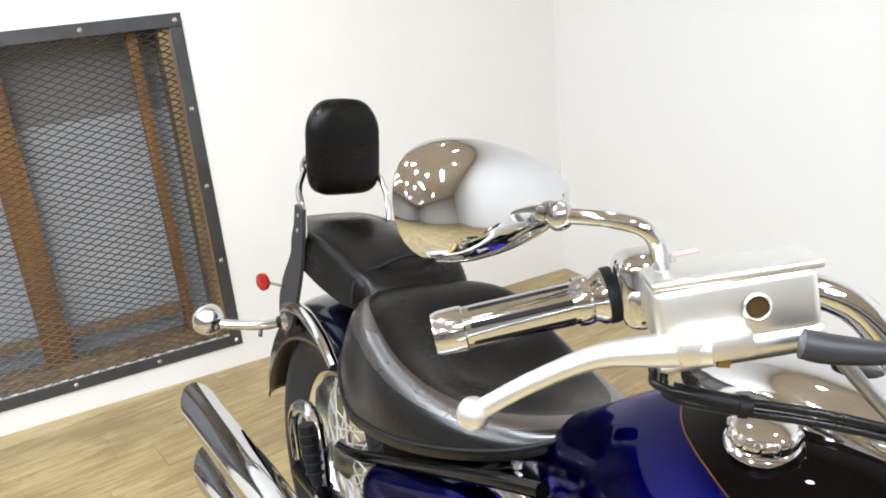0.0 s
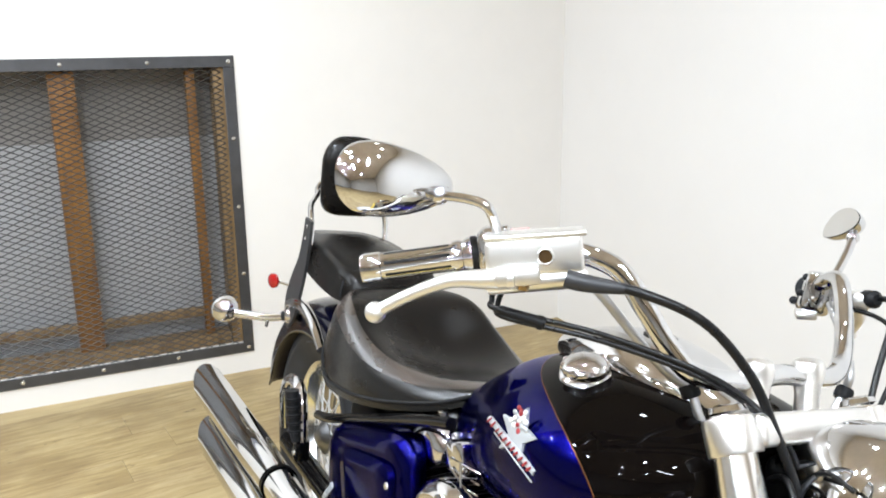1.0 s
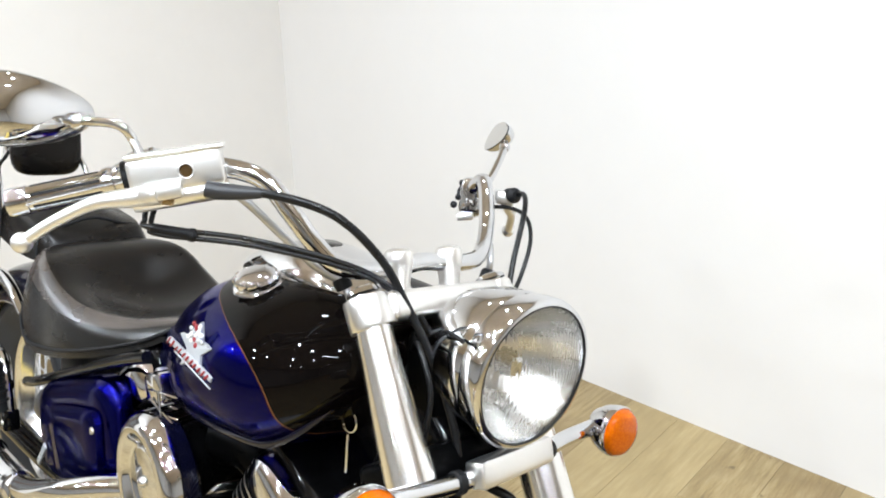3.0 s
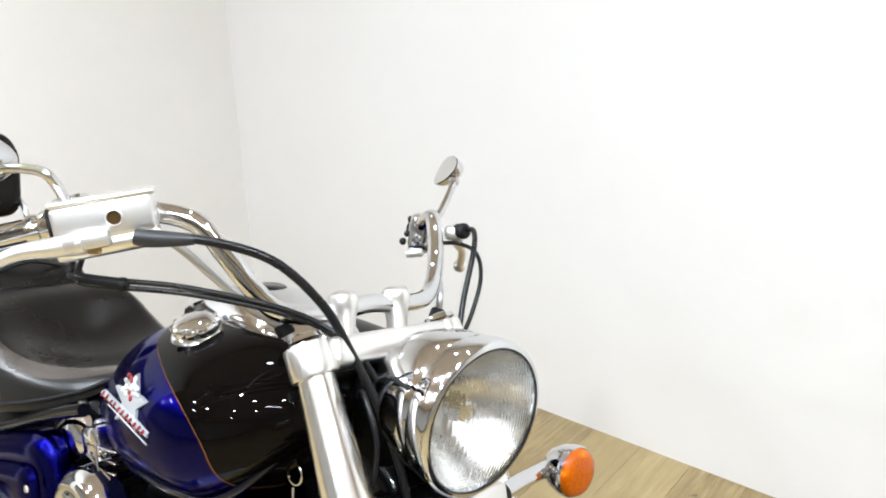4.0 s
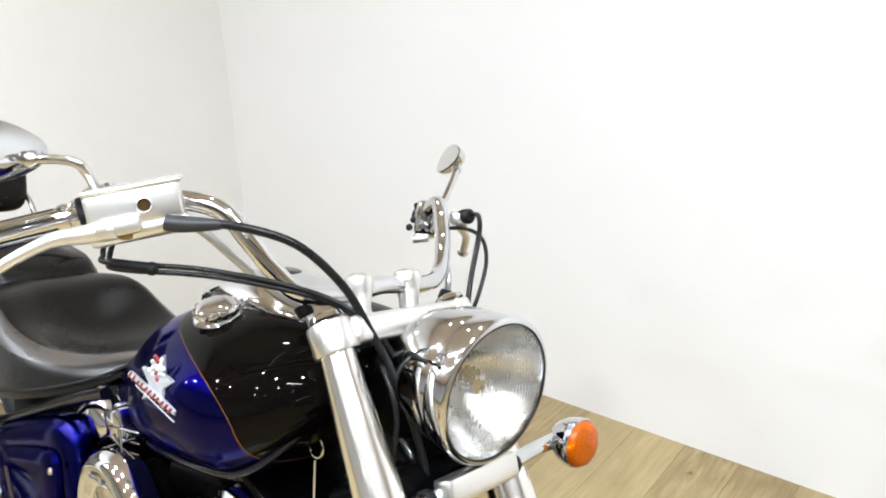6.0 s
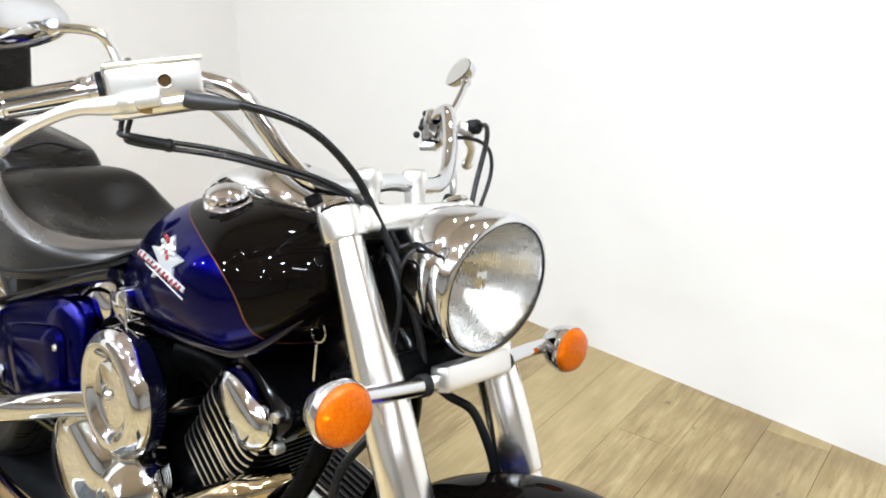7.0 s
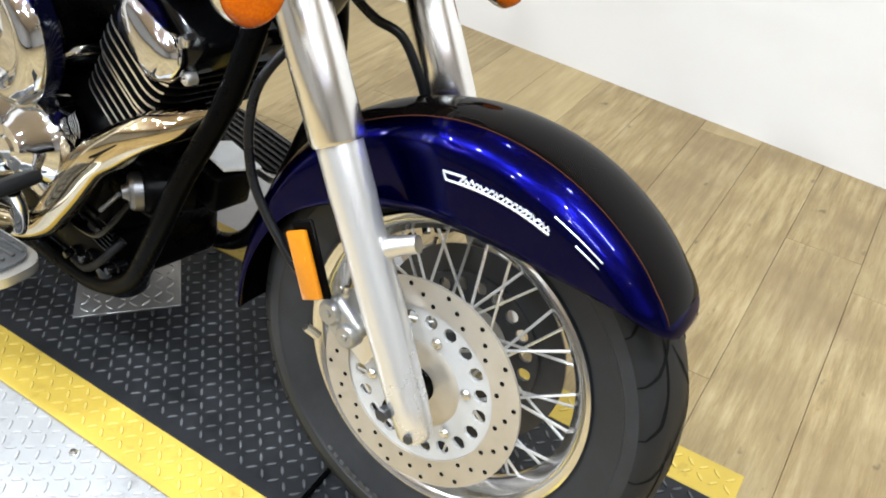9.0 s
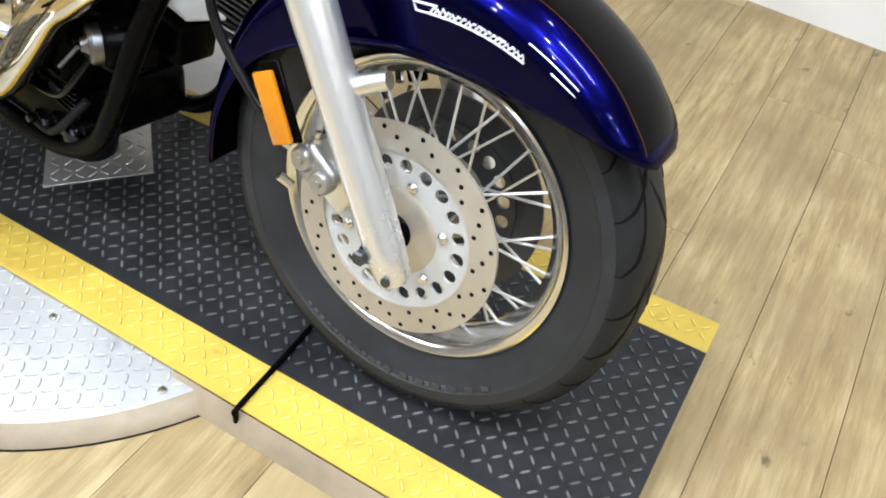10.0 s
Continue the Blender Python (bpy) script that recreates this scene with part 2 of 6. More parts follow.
def plank_wood():
    """Pale oak vinyl: grain along the plank, tone set per plank."""
    n = Nodes("pale_oak_plank")
    co = n.coords()
    rnd = n.add("ShaderNodeObjectInfo").outputs["Random"]
    vec = n.add("ShaderNodeVectorMath", operation="ADD")
    n.put(vec.inputs[0], co)
    comb = n.add("ShaderNodeCombineXYZ")
    n.put(comb.inputs[0], n.math("MULTIPLY", rnd, 37.0))
    n.put(comb.inputs[1], n.math("MULTIPLY", rnd, 91.0))
    n.put(vec.inputs[1], comb.outputs[0])
    grain = n.noise(n.scaled(vec.outputs[0], 30, 2.4, 1), 1.7, 9, 0.72)
    fibre = n.noise(n.scaled(vec.outputs[0], 150, 7, 1), 1.5, 4, 0.7)
    broad = n.noise(n.scaled(vec.outputs[0], 8, 2.2, 1), 1.5, 6, 0.65)
    knots = n.noise(n.scaled(vec.outputs[0], 10, 5.5, 1), 2.3, 3)
    col = n.ramp(grain, (0.28, rgb("63533a")), (0.46, rgb("98835a")), (0.60, rgb("b09d76")), (0.75, rgb("c0b08a")))
    col = n.mix(n.range(broad, 0.46, 0.66, 0.0, 0.66), col, rgb("86734f"))
    col = n.mix(n.range(fibre, 0.52, 0.72, 0.0, 0.35), col, rgb("745f43"))
    cloud = n.noise(n.add("ShaderNodeNewGeometry").outputs["Position"], 2.6, 3)
    col = n.mix(n.range(cloud, 0.45, 0.66, 0.0, 0.60), col, rgb("6c573c"))
    col = n.mix(n.range(knots, 0.66, 0.76, 0.0, 0.85), col, rgb("3d3225"))
    col = n.mix(n.range(rnd, 0, 1, 0.0, 0.45), col, rgb("8a7a5c"))
    col = n.mix(n.range(rnd, 0.62, 0.9, 0.0, 0.26), col, rgb("bda878"))
    col = n.mix(n.range(rnd, 0.22, 0.05, 0.0, 0.26), col, rgb("7a6848"))
    n.set(Base_Color=col, Roughness=n.range(grain, 0.2, 0.8, 0.44, 0.58), Specular_IOR_Level=0.35)
    n.bump(n.math("ADD", grain, fibre), 0.10)
    return n.m


M["plank"] = plank_wood()
M["subfloor"] = plain("dark_subfloor", (0.10, 0.075, 0.05, 1), 0.8)


def stud_wood(name, a, b):
    n = Nodes(name)
    co = n.coords()
    g = n.noise(n.scaled(co, 30, 30, 2.2), 1.5, 6)
    n.set(Base_Color=n.ramp(g, (0.3, a), (0.7, b)), Roughness=0.55)
    n.bump(g, 0.15)
    return n.m


M["stud"] = stud_wood("orange_stained_wood", rgb("704a22"), rgb("a3712f"))
M["jamb"] = stud_wood("brown_worn_wood", rgb("614a2e"), rgb("a3855a"))


def plate(name, base, worn, rough, metal, spec=0.5, low=0.75, high_tone=1.0):
    """Painted tread plate, its raised lugs lightened for rubbing and for painted glint."""
    n = Nodes(name)
    co = n.coords()
    big, fine = n.noise(co, 5, 5), n.noise(co, 120, 3)
    sep = n.add("ShaderNodeSeparateXYZ")
    n.put(sep.inputs[0], co)
    high = n.range(sep.outputs[2], 0.0007, 0.0021, 0.0, 1.0)
    wear_glint = n.math("MULTIPLY", high, n.range(big, 0.35, 0.65, 0.25, 1.0))
    col = n.mix(n.range(big, 0.3, 0.7, 0.0, 1.0), tuple(c * low for c in base[:3]) + (1,), tuple(c * high_tone for c in base[:3]) + (1,))
    dirt = n.noise(co, 16, 6, 0.7)
    col = n.mix(n.range(dirt, 0.56, 0.74, 0.0, 0.55), col, tuple(c * 0.35 for c in base[:3]) + (1,))
    col = n.mix(n.math("MULTIPLY", wear_glint, 0.85), col, worn)
    n.set(Base_Color=col, Metallic=metal, Roughness=n.range(fine, 0.3, 0.7, rough - 0.08, rough + 0.1), Specular_IOR_Level=spec)
    n.bump(fine, 0.08)
    return n.m


M["plate_black"] = plate("black_tread_plate", (0.0165, 0.0172, 0.0188, 1), (0.19, 0.194, 0.205, 1), 0.36, 0.15, 0.25, 0.7, 1.7)
M["plate_yellow"] = plate("yellow_tread_plate", rgb("c8ab46"), rgb("d6c272"), 0.5, 0.0)
M["plate_silver"] = plate("bare_tread_plate", (0.44, 0.44, 0.445, 1), (0.66, 0.66, 0.66, 1), 0.36, 0.35)
# Darker, more metallic copy of the bare plate, carrying the motorcycle's shade.
M["plate_bare"] = plate("shaded_bare_plate", (0.34, 0.335, 0.33, 1), (0.55, 0.55, 0.55, 1), 0.36, 0.85)
M["edge_strip"] = plain("worn_tan_edge_strip", (0.26, 0.205, 0.14, 1), 0.42, 0.0, 0.3, 24, 0.1, spec=0.3)

# ---- geometry helpers ----


def spline(pts, n=8, closed=False):
    """Points of a smooth curve through pts (tuples of any length)."""
    p = [np.array(q, float) for q in pts]
    m = len(p)
    out = []
    for k in range(m if closed else m - 1):
        if closed:
            a, b, c, d = p[(k - 1) % m], p[k], p[(k + 1) % m], p[(k + 2) % m]
        else:
            a, b, c, d = p[max(k - 1, 0)], p[k], p[k + 1], p[min(k + 2, m - 1)]
        for s in range(n):
            t = s / n
            out.append(0.5 * ((2 * b) + (c - a) * t + (2 * a - 5 * b + 4 * c - d) * t * t + (3 * b - a - 3 * c + d) * t ** 3))
    if not closed:
        out.append(p[-1])
    return out


def bridge(bm, loops, ends=True, around=True):
    """Skin a row of vertex loops of equal length."""
    rows = [[bm.verts.new(q) for q in loop] for loop in loops]
    m = len(rows[0])
    for r, s in zip(rows, rows[1:]):
        for k in range(m if around else m - 1):
            q = (k + 1) % m
            try:
                bm.faces.new((r[k], r[q], s[q], s[k]))
            except ValueError:
                pass
    if ends and around:
        bm.faces.new(list(reversed(rows[0])))
        bm.faces.new(rows[-1])
    return rows


def tube(pts, rad, seg=12, n=8, bm=None, closed=False):
    """A round tube along a smooth curve; rad is one radius or one for each point."""
    bm = bm or bmesh.new()
    rads = rad if isinstance(rad, (list, tuple)) else [rad] * len(pts)
    path = spline([(*p, r) for p, r in zip(pts, rads)], n, closed)
    pos = [Vector(q[:3]) for q in path]
    loops, side = [], None
    for k, q in enumerate(pos):
        if closed:
            d = (pos[(k + 1) % len(pos)] - pos[k - 1]).normalized()
        else:
            d = (pos[min(k + 1, len(pos) - 1)] - pos[max(k - 1, 0)]).normalized()
        if side is None:
            side = d.orthogonal().normalized()
        side = (side - d * side.dot(d)).normalized()
        up = d.cross(side)
        r = path[k][3]
        loops.append([q + (side * math.cos(a) + up * math.sin(a)) * r for a in (2 * math.pi * i / seg for i in range(seg))])
    if closed:
        loops.append(loops[0])
        bridge(bm, loops, False)
        bmesh.ops.remove_doubles(bm, verts=bm.verts, dist=1e-6)
    else:
        bridge(bm, loops)
    return bm


def turned(profile, m=None, seg=40, bm=None, sweep=360.0):
    """A body of revolution about its own z axis from (radius, height) pairs, set at m."""
    bm = bm or bmesh.new()
    m = m or Matrix()
    rows = []
    full = sweep >= 360
    for r, h in profile:
        if r < 1e-6:
            rows.append([bm.verts.new(m @ Vector((0, 0, h)))])
        else:
            count = seg if full else seg + 1
            rows.append([bm.verts.new(m @ Vector((r * math.cos(a), r * math.sin(a), h))) for a in (radians(sweep) * i / seg for i in range(count))])
    for a, b in zip(rows, rows[1:]):
        count = seg
        for k in range(count):
            q = (k + 1) % len(a) if len(a) > 1 else 0
            w = (k + 1) % len(b) if len(b) > 1 else 0
            vs = [a[k % len(a)], a[q], b[w], b[k % len(b)]]
            vs = [v for i, v in enumerate(vs) if v not in vs[:i]]
            if len(vs) > 2:
                bm.faces.new(vs)
    return bm


def rounded(size, m=None, bevel=0.004, seg=2, bm=None):
    """A box with bevelled edges."""
    part_bm = bmesh.new()
    bmesh.ops.create_cube(part_bm, size=1.0)
    bmesh.ops.scale(part_bm, vec=size, verts=part_bm.verts)
    if bevel:
        bmesh.ops.bevel(part_bm, geom=part_bm.edges[:], offset=min(bevel, min(size) * 0.45), segments=seg, affect="EDGES", profile=0.5)
    if m:
        part_bm.transform(m)
    if bm is None:
        return part_bm
    return joined(bm, part_bm)


def joined(bm, other):
    me = bpy.data.meshes.new("tmp")
    other.to_mesh(me)
    other.free()
    bm.from_mesh(me)
    bpy.data.meshes.remove(me)
    return bm


def ball(m, seg=24, rings=14):
    bm = bmesh.new()
    bmesh.ops.create_uvsphere(bm, u_segments=seg, v_segments=rings, radius=1.0, matrix=m)
    return bm


def mesh_of(name, bm, material, sharp=38):
    bmesh.ops.recalc_face_normals(bm, faces=bm.faces)
    for f in bm.faces:
        f.smooth = True
    for e in bm.edges:
        if len(e.link_faces) == 2 and e.calc_face_angle(0) > radians(sharp):
            e.smooth = False
    me = bpy.data.meshes.new(name)
    bm.to_mesh(me)
    bm.free()
    for mt in (material if isinstance(material, (list, tuple)) else [material]):
        me.materials.append(mt)
    return me


def part(name, bm, material, parent=None, label="", m=None, sharp=38):
    """Link a bmesh as one mesh object, under a thing or a part."""
    ob = new(name, mesh_of(name, bm, material, sharp))
    if parent is not None:
        ob.parent = parent
    if m is not None:
        ob.matrix_basis = m
    return tagged(ob, label)


def along(a, b):
    """A frame at a whose z axis runs to b."""
    a, b = Vector(a), Vector(b)
    return Matrix.Translation(a) @ (b - a).to_track_quat("Z", "Y").to_matrix().to_4x4()


def rod(a, b, r, seg=12, bm=None):
    length = (Vector(b) - Vector(a)).length
    return turned([(0, 0), (r, 0), (r, length), (0, length)], along(a, b), seg, bm)


TO_Y = pose(0, 0, 0, 90, 0, 0)      # a turned body's axis along -y
TO_X = pose(0, 0, 0, 0, 90, 0)      # a turned body's axis along +x

# ---- the room ----
CORNER = (-1.55, 1.66)
HEIGHT = 3.1
EAST, SOUTH, WEST = 7.6, -6.4, -13.0      # far ends of the showroom
NOOK = -1.6      # south of this the room runs on to the west


def wall(name, boxes, material, label):
    bm = bmesh.new()
    for (x0, y0, z0), (x1, y1, z1) in boxes:
        rounded((x1 - x0, y1 - y0, z1 - z0), pose((x0 + x1) / 2, (y0 + y1) / 2, (z0 + z1) / 2), 0, 1, bm)
    return tagged(part(name, bm, material), label, "wall", kind="structure")


G0, G1, GZ0, GZ1 = -1.20, 0.055, 0.135, 1.305     # the grille's opening
XW = CORNER[0]
RAIL = 1.76      # height of the joint between the lower and the upper wall
wall("wall_west", [((XW - 0.16, NOOK, 0), (XW, G0, RAIL)), ((XW - 0.16, G1, 0), (XW, 1.66, RAIL)),
                   ((XW - 0.16, G0, 0), (XW, G1, GZ0)), ((XW - 0.16, G0, GZ1), (XW, G1, RAIL))], M["wall"], "white painted wall with a grilled opening near the floor")
wall("wall_north", [((XW - 0.16, 1.66, 0), (EAST, 1.82, RAIL))], M["wall_b"], "plain bright white wall behind the motorcycle")
wall("wall_west_upper", [((XW - 0.16, NOOK, RAIL), (XW, 1.66, HEIGHT))], M["wall"], "white painted upper wall")
wall("wall_north_upper", [((XW - 0.16, 1.66, RAIL), (EAST, 1.82, HEIGHT))], M["wall_b"], "white painted upper wall")
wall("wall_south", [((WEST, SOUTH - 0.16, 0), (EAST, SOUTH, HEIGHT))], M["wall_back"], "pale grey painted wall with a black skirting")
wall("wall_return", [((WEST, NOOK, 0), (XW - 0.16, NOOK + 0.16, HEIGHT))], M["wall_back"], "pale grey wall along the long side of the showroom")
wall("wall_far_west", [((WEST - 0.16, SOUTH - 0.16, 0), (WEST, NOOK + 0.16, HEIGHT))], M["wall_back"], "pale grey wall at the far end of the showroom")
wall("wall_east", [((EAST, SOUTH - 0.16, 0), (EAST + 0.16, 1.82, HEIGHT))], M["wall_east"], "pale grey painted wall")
tagged(part("baseboard", rounded((EAST - WEST - 0.02, 0.03, 0.16), pose((EAST + WEST) / 2, SOUTH + 0.016, 0.081), 0.004), M["skirting"]), "black skirting board along the grey wall", "baseboard", kind="structure")
ceil_bm = rounded((EAST - WEST + 0.4, 1.82 - SOUTH + 0.4, 0.12), pose((EAST + WEST) / 2, (1.82 + SOUTH) / 2, HEIGHT + 0.06), 0)
tagged(part("ceiling", ceil_bm, M["ceiling"]), "tan painted ceiling with small round lamps", "ceiling", kind="structure")

# ---- the grille in the wall ----


def grille():
    g = tagged(new("wall_grille"), "grey steel framed expanded metal grille bolted over a wall opening", "grille")
    g.matrix_world = pose(XW, 0, 0)
    w = 0.045
    y0, y1, z0, z1 = G0 - w, G1 + w - 0.005, GZ0 - w, GZ1 + w
    for name, cy, cz, sy, sz in (("frame_bar", (y0 + y1) / 2, z1 - w / 2, y1 - y0, w), ("frame_bar", (y0 + y1) / 2, z0 + w / 2, y1 - y0, w),
                                 ("frame_bar", y1 - w / 2, (z0 + z1) / 2, w, z1 - z0 - 2 * w - 0.001), ("frame_bar", y0 + w / 2, (z0 + z1) / 2, w, z1 - z0 - 2 * w - 0.001)):
        part(name, rounded((0.006, sy, sz), pose(0.0032, cy, cz), 0.0015, 1), M["frame_steel"], g)
    bolt = mesh_of("bolt", turned([(0, 0.004), (0.0055, 0.0035), (0.008, 0.001), (0.008, 0)], TO_X, 10), M["zinc"])
    spots = [(y1 - w / 2 - 0.307 * k, z1 - w / 2) for k in range(5)] + [(y1 - w / 2 - 0.295 * k, z0 + w / 2) for k in range(5)]
    spots += [(y1 - w / 2, z) for z in (1.02, 0.735, 0.445)]
    for by, bz in spots:
        b = new("bolt", bolt)
        b.parent, b.matrix_basis = g, pose(0.0062, by, bz)
    # expanded metal: zigzag strands that touch their neighbours
    bm = bmesh.new()
    pitch, rise, thick = 0.054, 0.0118, 0.0023
    rows, cols = int((GZ1 - GZ0) / rise), int((G1 - G0) / (pitch / 2))
    for r in range(rows + 1):
        z = GZ0 + r * rise
        prev = None
        for c in range(cols + 1):
            y = G0 + c * pitch / 2
            dz = rise * 0.5 * (1 if (c + r) % 2 else -1)
            vs = [bm.verts.new((dx, y, z + dz + e)) for dx, e in ((-0.003, -thick), (-0.0005, 0), (-0.003, thick), (-0.0055, 0))]
            if prev:
                for k in range(4):
                    bm.faces.new((prev[k], prev[(k + 1) % 4], vs[(k + 1) % 4], vs[k]))
            prev = vs
    tagged(part("mesh_panel", bm, M["mesh_steel"], g, "grey expanded steel mesh"), kind="stuff")
    # the opening behind it
    part("back_panel", rounded((0.02, G1 - G0, 1.02 - GZ0), pose(-0.171, (G0 + G1) / 2, (GZ0 + 1.02) / 2), 0), M["grey_panel"], g, "pale grey panel at the back of the opening")
    # upper half coloured darker to carry the shading on the panel
    part("back_panel", rounded((0.02, G1 - G0, GZ1 - 1.021), pose(-0.1705, (G0 + G1) / 2, (GZ1 + 1.021) / 2), 0), M["shaded_panel"], g, "upper back panel of the opening, its shading in the colour")
    part("stud", rounded((0.05, 0.095, GZ1 - GZ0 - 0.05), pose(-0.06, -0.545, (GZ0 + GZ1) / 2 + 0.02), 0.003), M["stud"], g, "orange stained wooden stud")
    part("stud", rounded((0.05, 0.035, GZ1 - GZ0 - 0.05), pose(-0.06, -0.075, (GZ0 + GZ1) / 2 + 0.02), 0.003), M["stud"], g, "orange stained wooden stud")
    part("jamb", rounded((0.10, 0.045, GZ1 - GZ0 - 0.002), pose(-0.062, G1 - 0.023, (GZ0 + GZ1) / 2), 0.003), M["jamb"], g, "brown wooden jamb")
    part("jamb", rounded((0.10, G1 - G0 - 0.05, 0.05), pose(-0.062, (G0 + G1) / 2 - 0.025, GZ0 + 0.026), 0.003), M["jamb"], g, "brown wooden sill")
    part("rail", rounded((0.04, G1 - G0 - 0.16, 0.035), pose(-0.075, (G0 + G1) / 2 - 0.03, GZ0 + 0.145), 0.003), M["jamb"], g, "brown wooden rail")


grille()

# ---- the turntable and the bike ramp on it ----
DECK = pose(1.998, -0.088, 0, 0, 0, 8.2)
TOP = 0.03
DECK_TOP = 0.037
TABLE = (0.84, 0.01)


def lugs(bm, inside, x0, x1, y0, y1, step=0.0228, lug=(0.0225, 0.0064, 0.0021), z=0.0):
    """Raised tread lugs in a basket pattern on the plane z."""
    for i in range(int((x1 - x0) / step) + 1):
        for j in range(int((y1 - y0) / step) + 1):
            x, y = x0 + i * step, y0 + j * step
            if not inside(x, y):
                continue
            a = radians(45 if (i + j) % 2 else -45)
            ca, sa = math.cos(a), math.sin(a)
            ring = []
            for u, v in ((-0.5, 0), (-0.28, -0.42), (0.28, -0.42), (0.5, 0), (0.28, 0.42), (-0.28, 0.42)):
                px, py = u * lug[0], v * lug[1]
                ring.append((x + px * ca - py * sa, y + px * sa + py * ca))
            low = [bm.verts.new((px, py, z)) for px, py in ring]
            high = [bm.verts.new((x + (px - x) * 0.66, y + (py - y) * 0.66, z + lug[2])) for px, py in ring]
            for k in range(6):
                bm.faces.new((low[k], low[(k + 1) % 6], high[(k + 1) % 6], high[k]))
            bm.faces.new(high)


def turntable():
    cx, cy = TABLE
    t = tagged(new("turntable"), "round turntable of bare tread plate on the floor", "turntable")
    t.matrix_world = pose(cx, cy, TOP - 0.006)
    bm = turned([(0, -0.024), (0.555, -0.024), (0.555, -0.001), (0.552, 0), (0, 0)], None, 96)
    lugs(bm, lambda x, y: 0.25 < math.hypot(x, y) < 0.542 and y < 0.0, -0.56, 0.56, -0.56, 0.1)
    part("plate", bm, M["plate_silver"], t, "bare aluminium tread plate", sharp=20)
    part("rim_strip", turned([(0.5555, -0.024), (0.586, -0.0238), (0.582, -0.018), (0.559, -0.001), (0.5555, -0.0005)], None, 96), M["edge_strip"], t, "worn sloping edge strip")
    part("shadow_gap", turned([(0.584, -0.0236), (0.5895, -0.0234), (0.5895, -0.0245), (0.584, -0.0245)], None, 96), M["groove"], t, "dark joint round the edge strip")
    screw = mesh_of("screw", turned([(0, 0.004), (0.005, 0.0035), (0.0075, 0.001), (0.0075, -0.001)], None, 12), M["zinc"])
    for wx, wy in ((1.07, -0.258), (1.32, -0.231)):
        o = new("screw", screw)
        o.parent, o.matrix_basis = t, pose(wx - cx, wy - cy, 0.0015)


def ramp():
    r = tagged(new("ramp"), "long black tread plate ramp with yellow edges under the motorcycle", "ramp")
    r.matrix_world = DECK @ pose(0, 0, DECK_TOP)
    width, length, band = 0.56, 2.39, 0.075
    for name, y0, y1, mt, label in (("deck_plate", band, width - band, "plate_black", "black painted tread plate"),
                                    ("edge_band", -0.010, band - 0.0005, "plate_yellow", "yellow painted edge band"),
                                    ("edge_band", width - band + 0.0005, width, "plate_yellow", "yellow painted edge band")):
        bm = rounded((length, y1 - y0, 0.006), pose(-length / 2, (y0 + y1) / 2, -0.003), 0.0012, 1)
        lugs(bm, lambda x, y: y0 + 0.012 < y < y1 - 0.012, -1.75, -0.015, 0.0125, width)
        part(name, bm, M[mt], r, label, sharp=20)
    part("support", rounded((length - 0.16, width - 0.16, DECK_TOP - 0.0065), pose(-length / 2, width / 2, -0.006 - (DECK_TOP - 0.0065) / 2), 0), M["black_matt"], r, "black support under the plate")
    part("seam_rod", tube([(-0.572, 0.20, 0.004), (-0.568, 0.10, 0.0045), (-0.566, -0.012, 0.004), (-0.566, -0.020, -0.002), (-0.566, -0.022, -0.022)], 0.0048, 8, 6), M["black_matt"], r, "black rod across the deck")
    strip = bmesh.new()
    wedge = [(-0.0102, -0.007), (-0.018, -0.014), (-0.036, -DECK_TOP + 0.004), (-0.038, -DECK_TOP + 0.001), (-0.0102, -DECK_TOP + 0.001)]
    bridge(strip, [[(x, y - 0.0006, z) for y, z in wedge] for x in (-0.70, -0.012)])
    part("edge_strip", strip, M["edge_strip"], r, "worn clear strip along the edge")
    patch = rounded((0.20, 0.206, 0.004), None, 0.0006, 1)
    lugs(patch, lambda x, y: True, -0.08, 0.08, -0.085, 0.085, z=0.002)
    wx, wy = 0.7625, 0.044
    m = DECK.inverted() @ pose(wx, wy, 0, 0, 0, 55)
    part("bare_patch", patch, M["plate_bare"], r, "square of bare tread plate", Matrix.Translation((0, 0, 0.0022)) @ m, sharp=20)


turntable()
ramp()

# ---- the motorcycle ----
BIKE = pose(-0.075, -0.011, TOP + 0.001, -8.54, 0, 1.09)
RAKE = radians(33)
UP = Vector((-math.sin(RAKE), 0, math.cos(RAKE)))
AHEAD = Vector((math.cos(RAKE), 0, math.sin(RAKE)))
AXLE = Vector((1.645, 0, 0.32))
HEAD = AXLE + UP * 0.55 - AHEAD * 0.05
STEER = Matrix.Translation(HEAD) @ Matrix.Rotation(radians(7.23), 4, UP) @ Matrix.Translation(-HEAD)

bike = tagged(new("motorcycle"), "blue and black cruiser motorcycle with chrome parts, leaning on the ramp", "motorcycle")
bike.matrix_world = BIKE


def P(name, bm, mat, label="", parent=None, front=False, sharp=38):
    """A part of the motorcycle; front parts turn with the steering."""
    top = parent is None
    return part(name, bm, M[mat], bike if top else parent, label, STEER if front and top else None, sharp)


def copies(name, mesh, parent, places):
    for m in places:
        o = new(name, mesh)
        o.parent, o.matrix_basis = parent, m


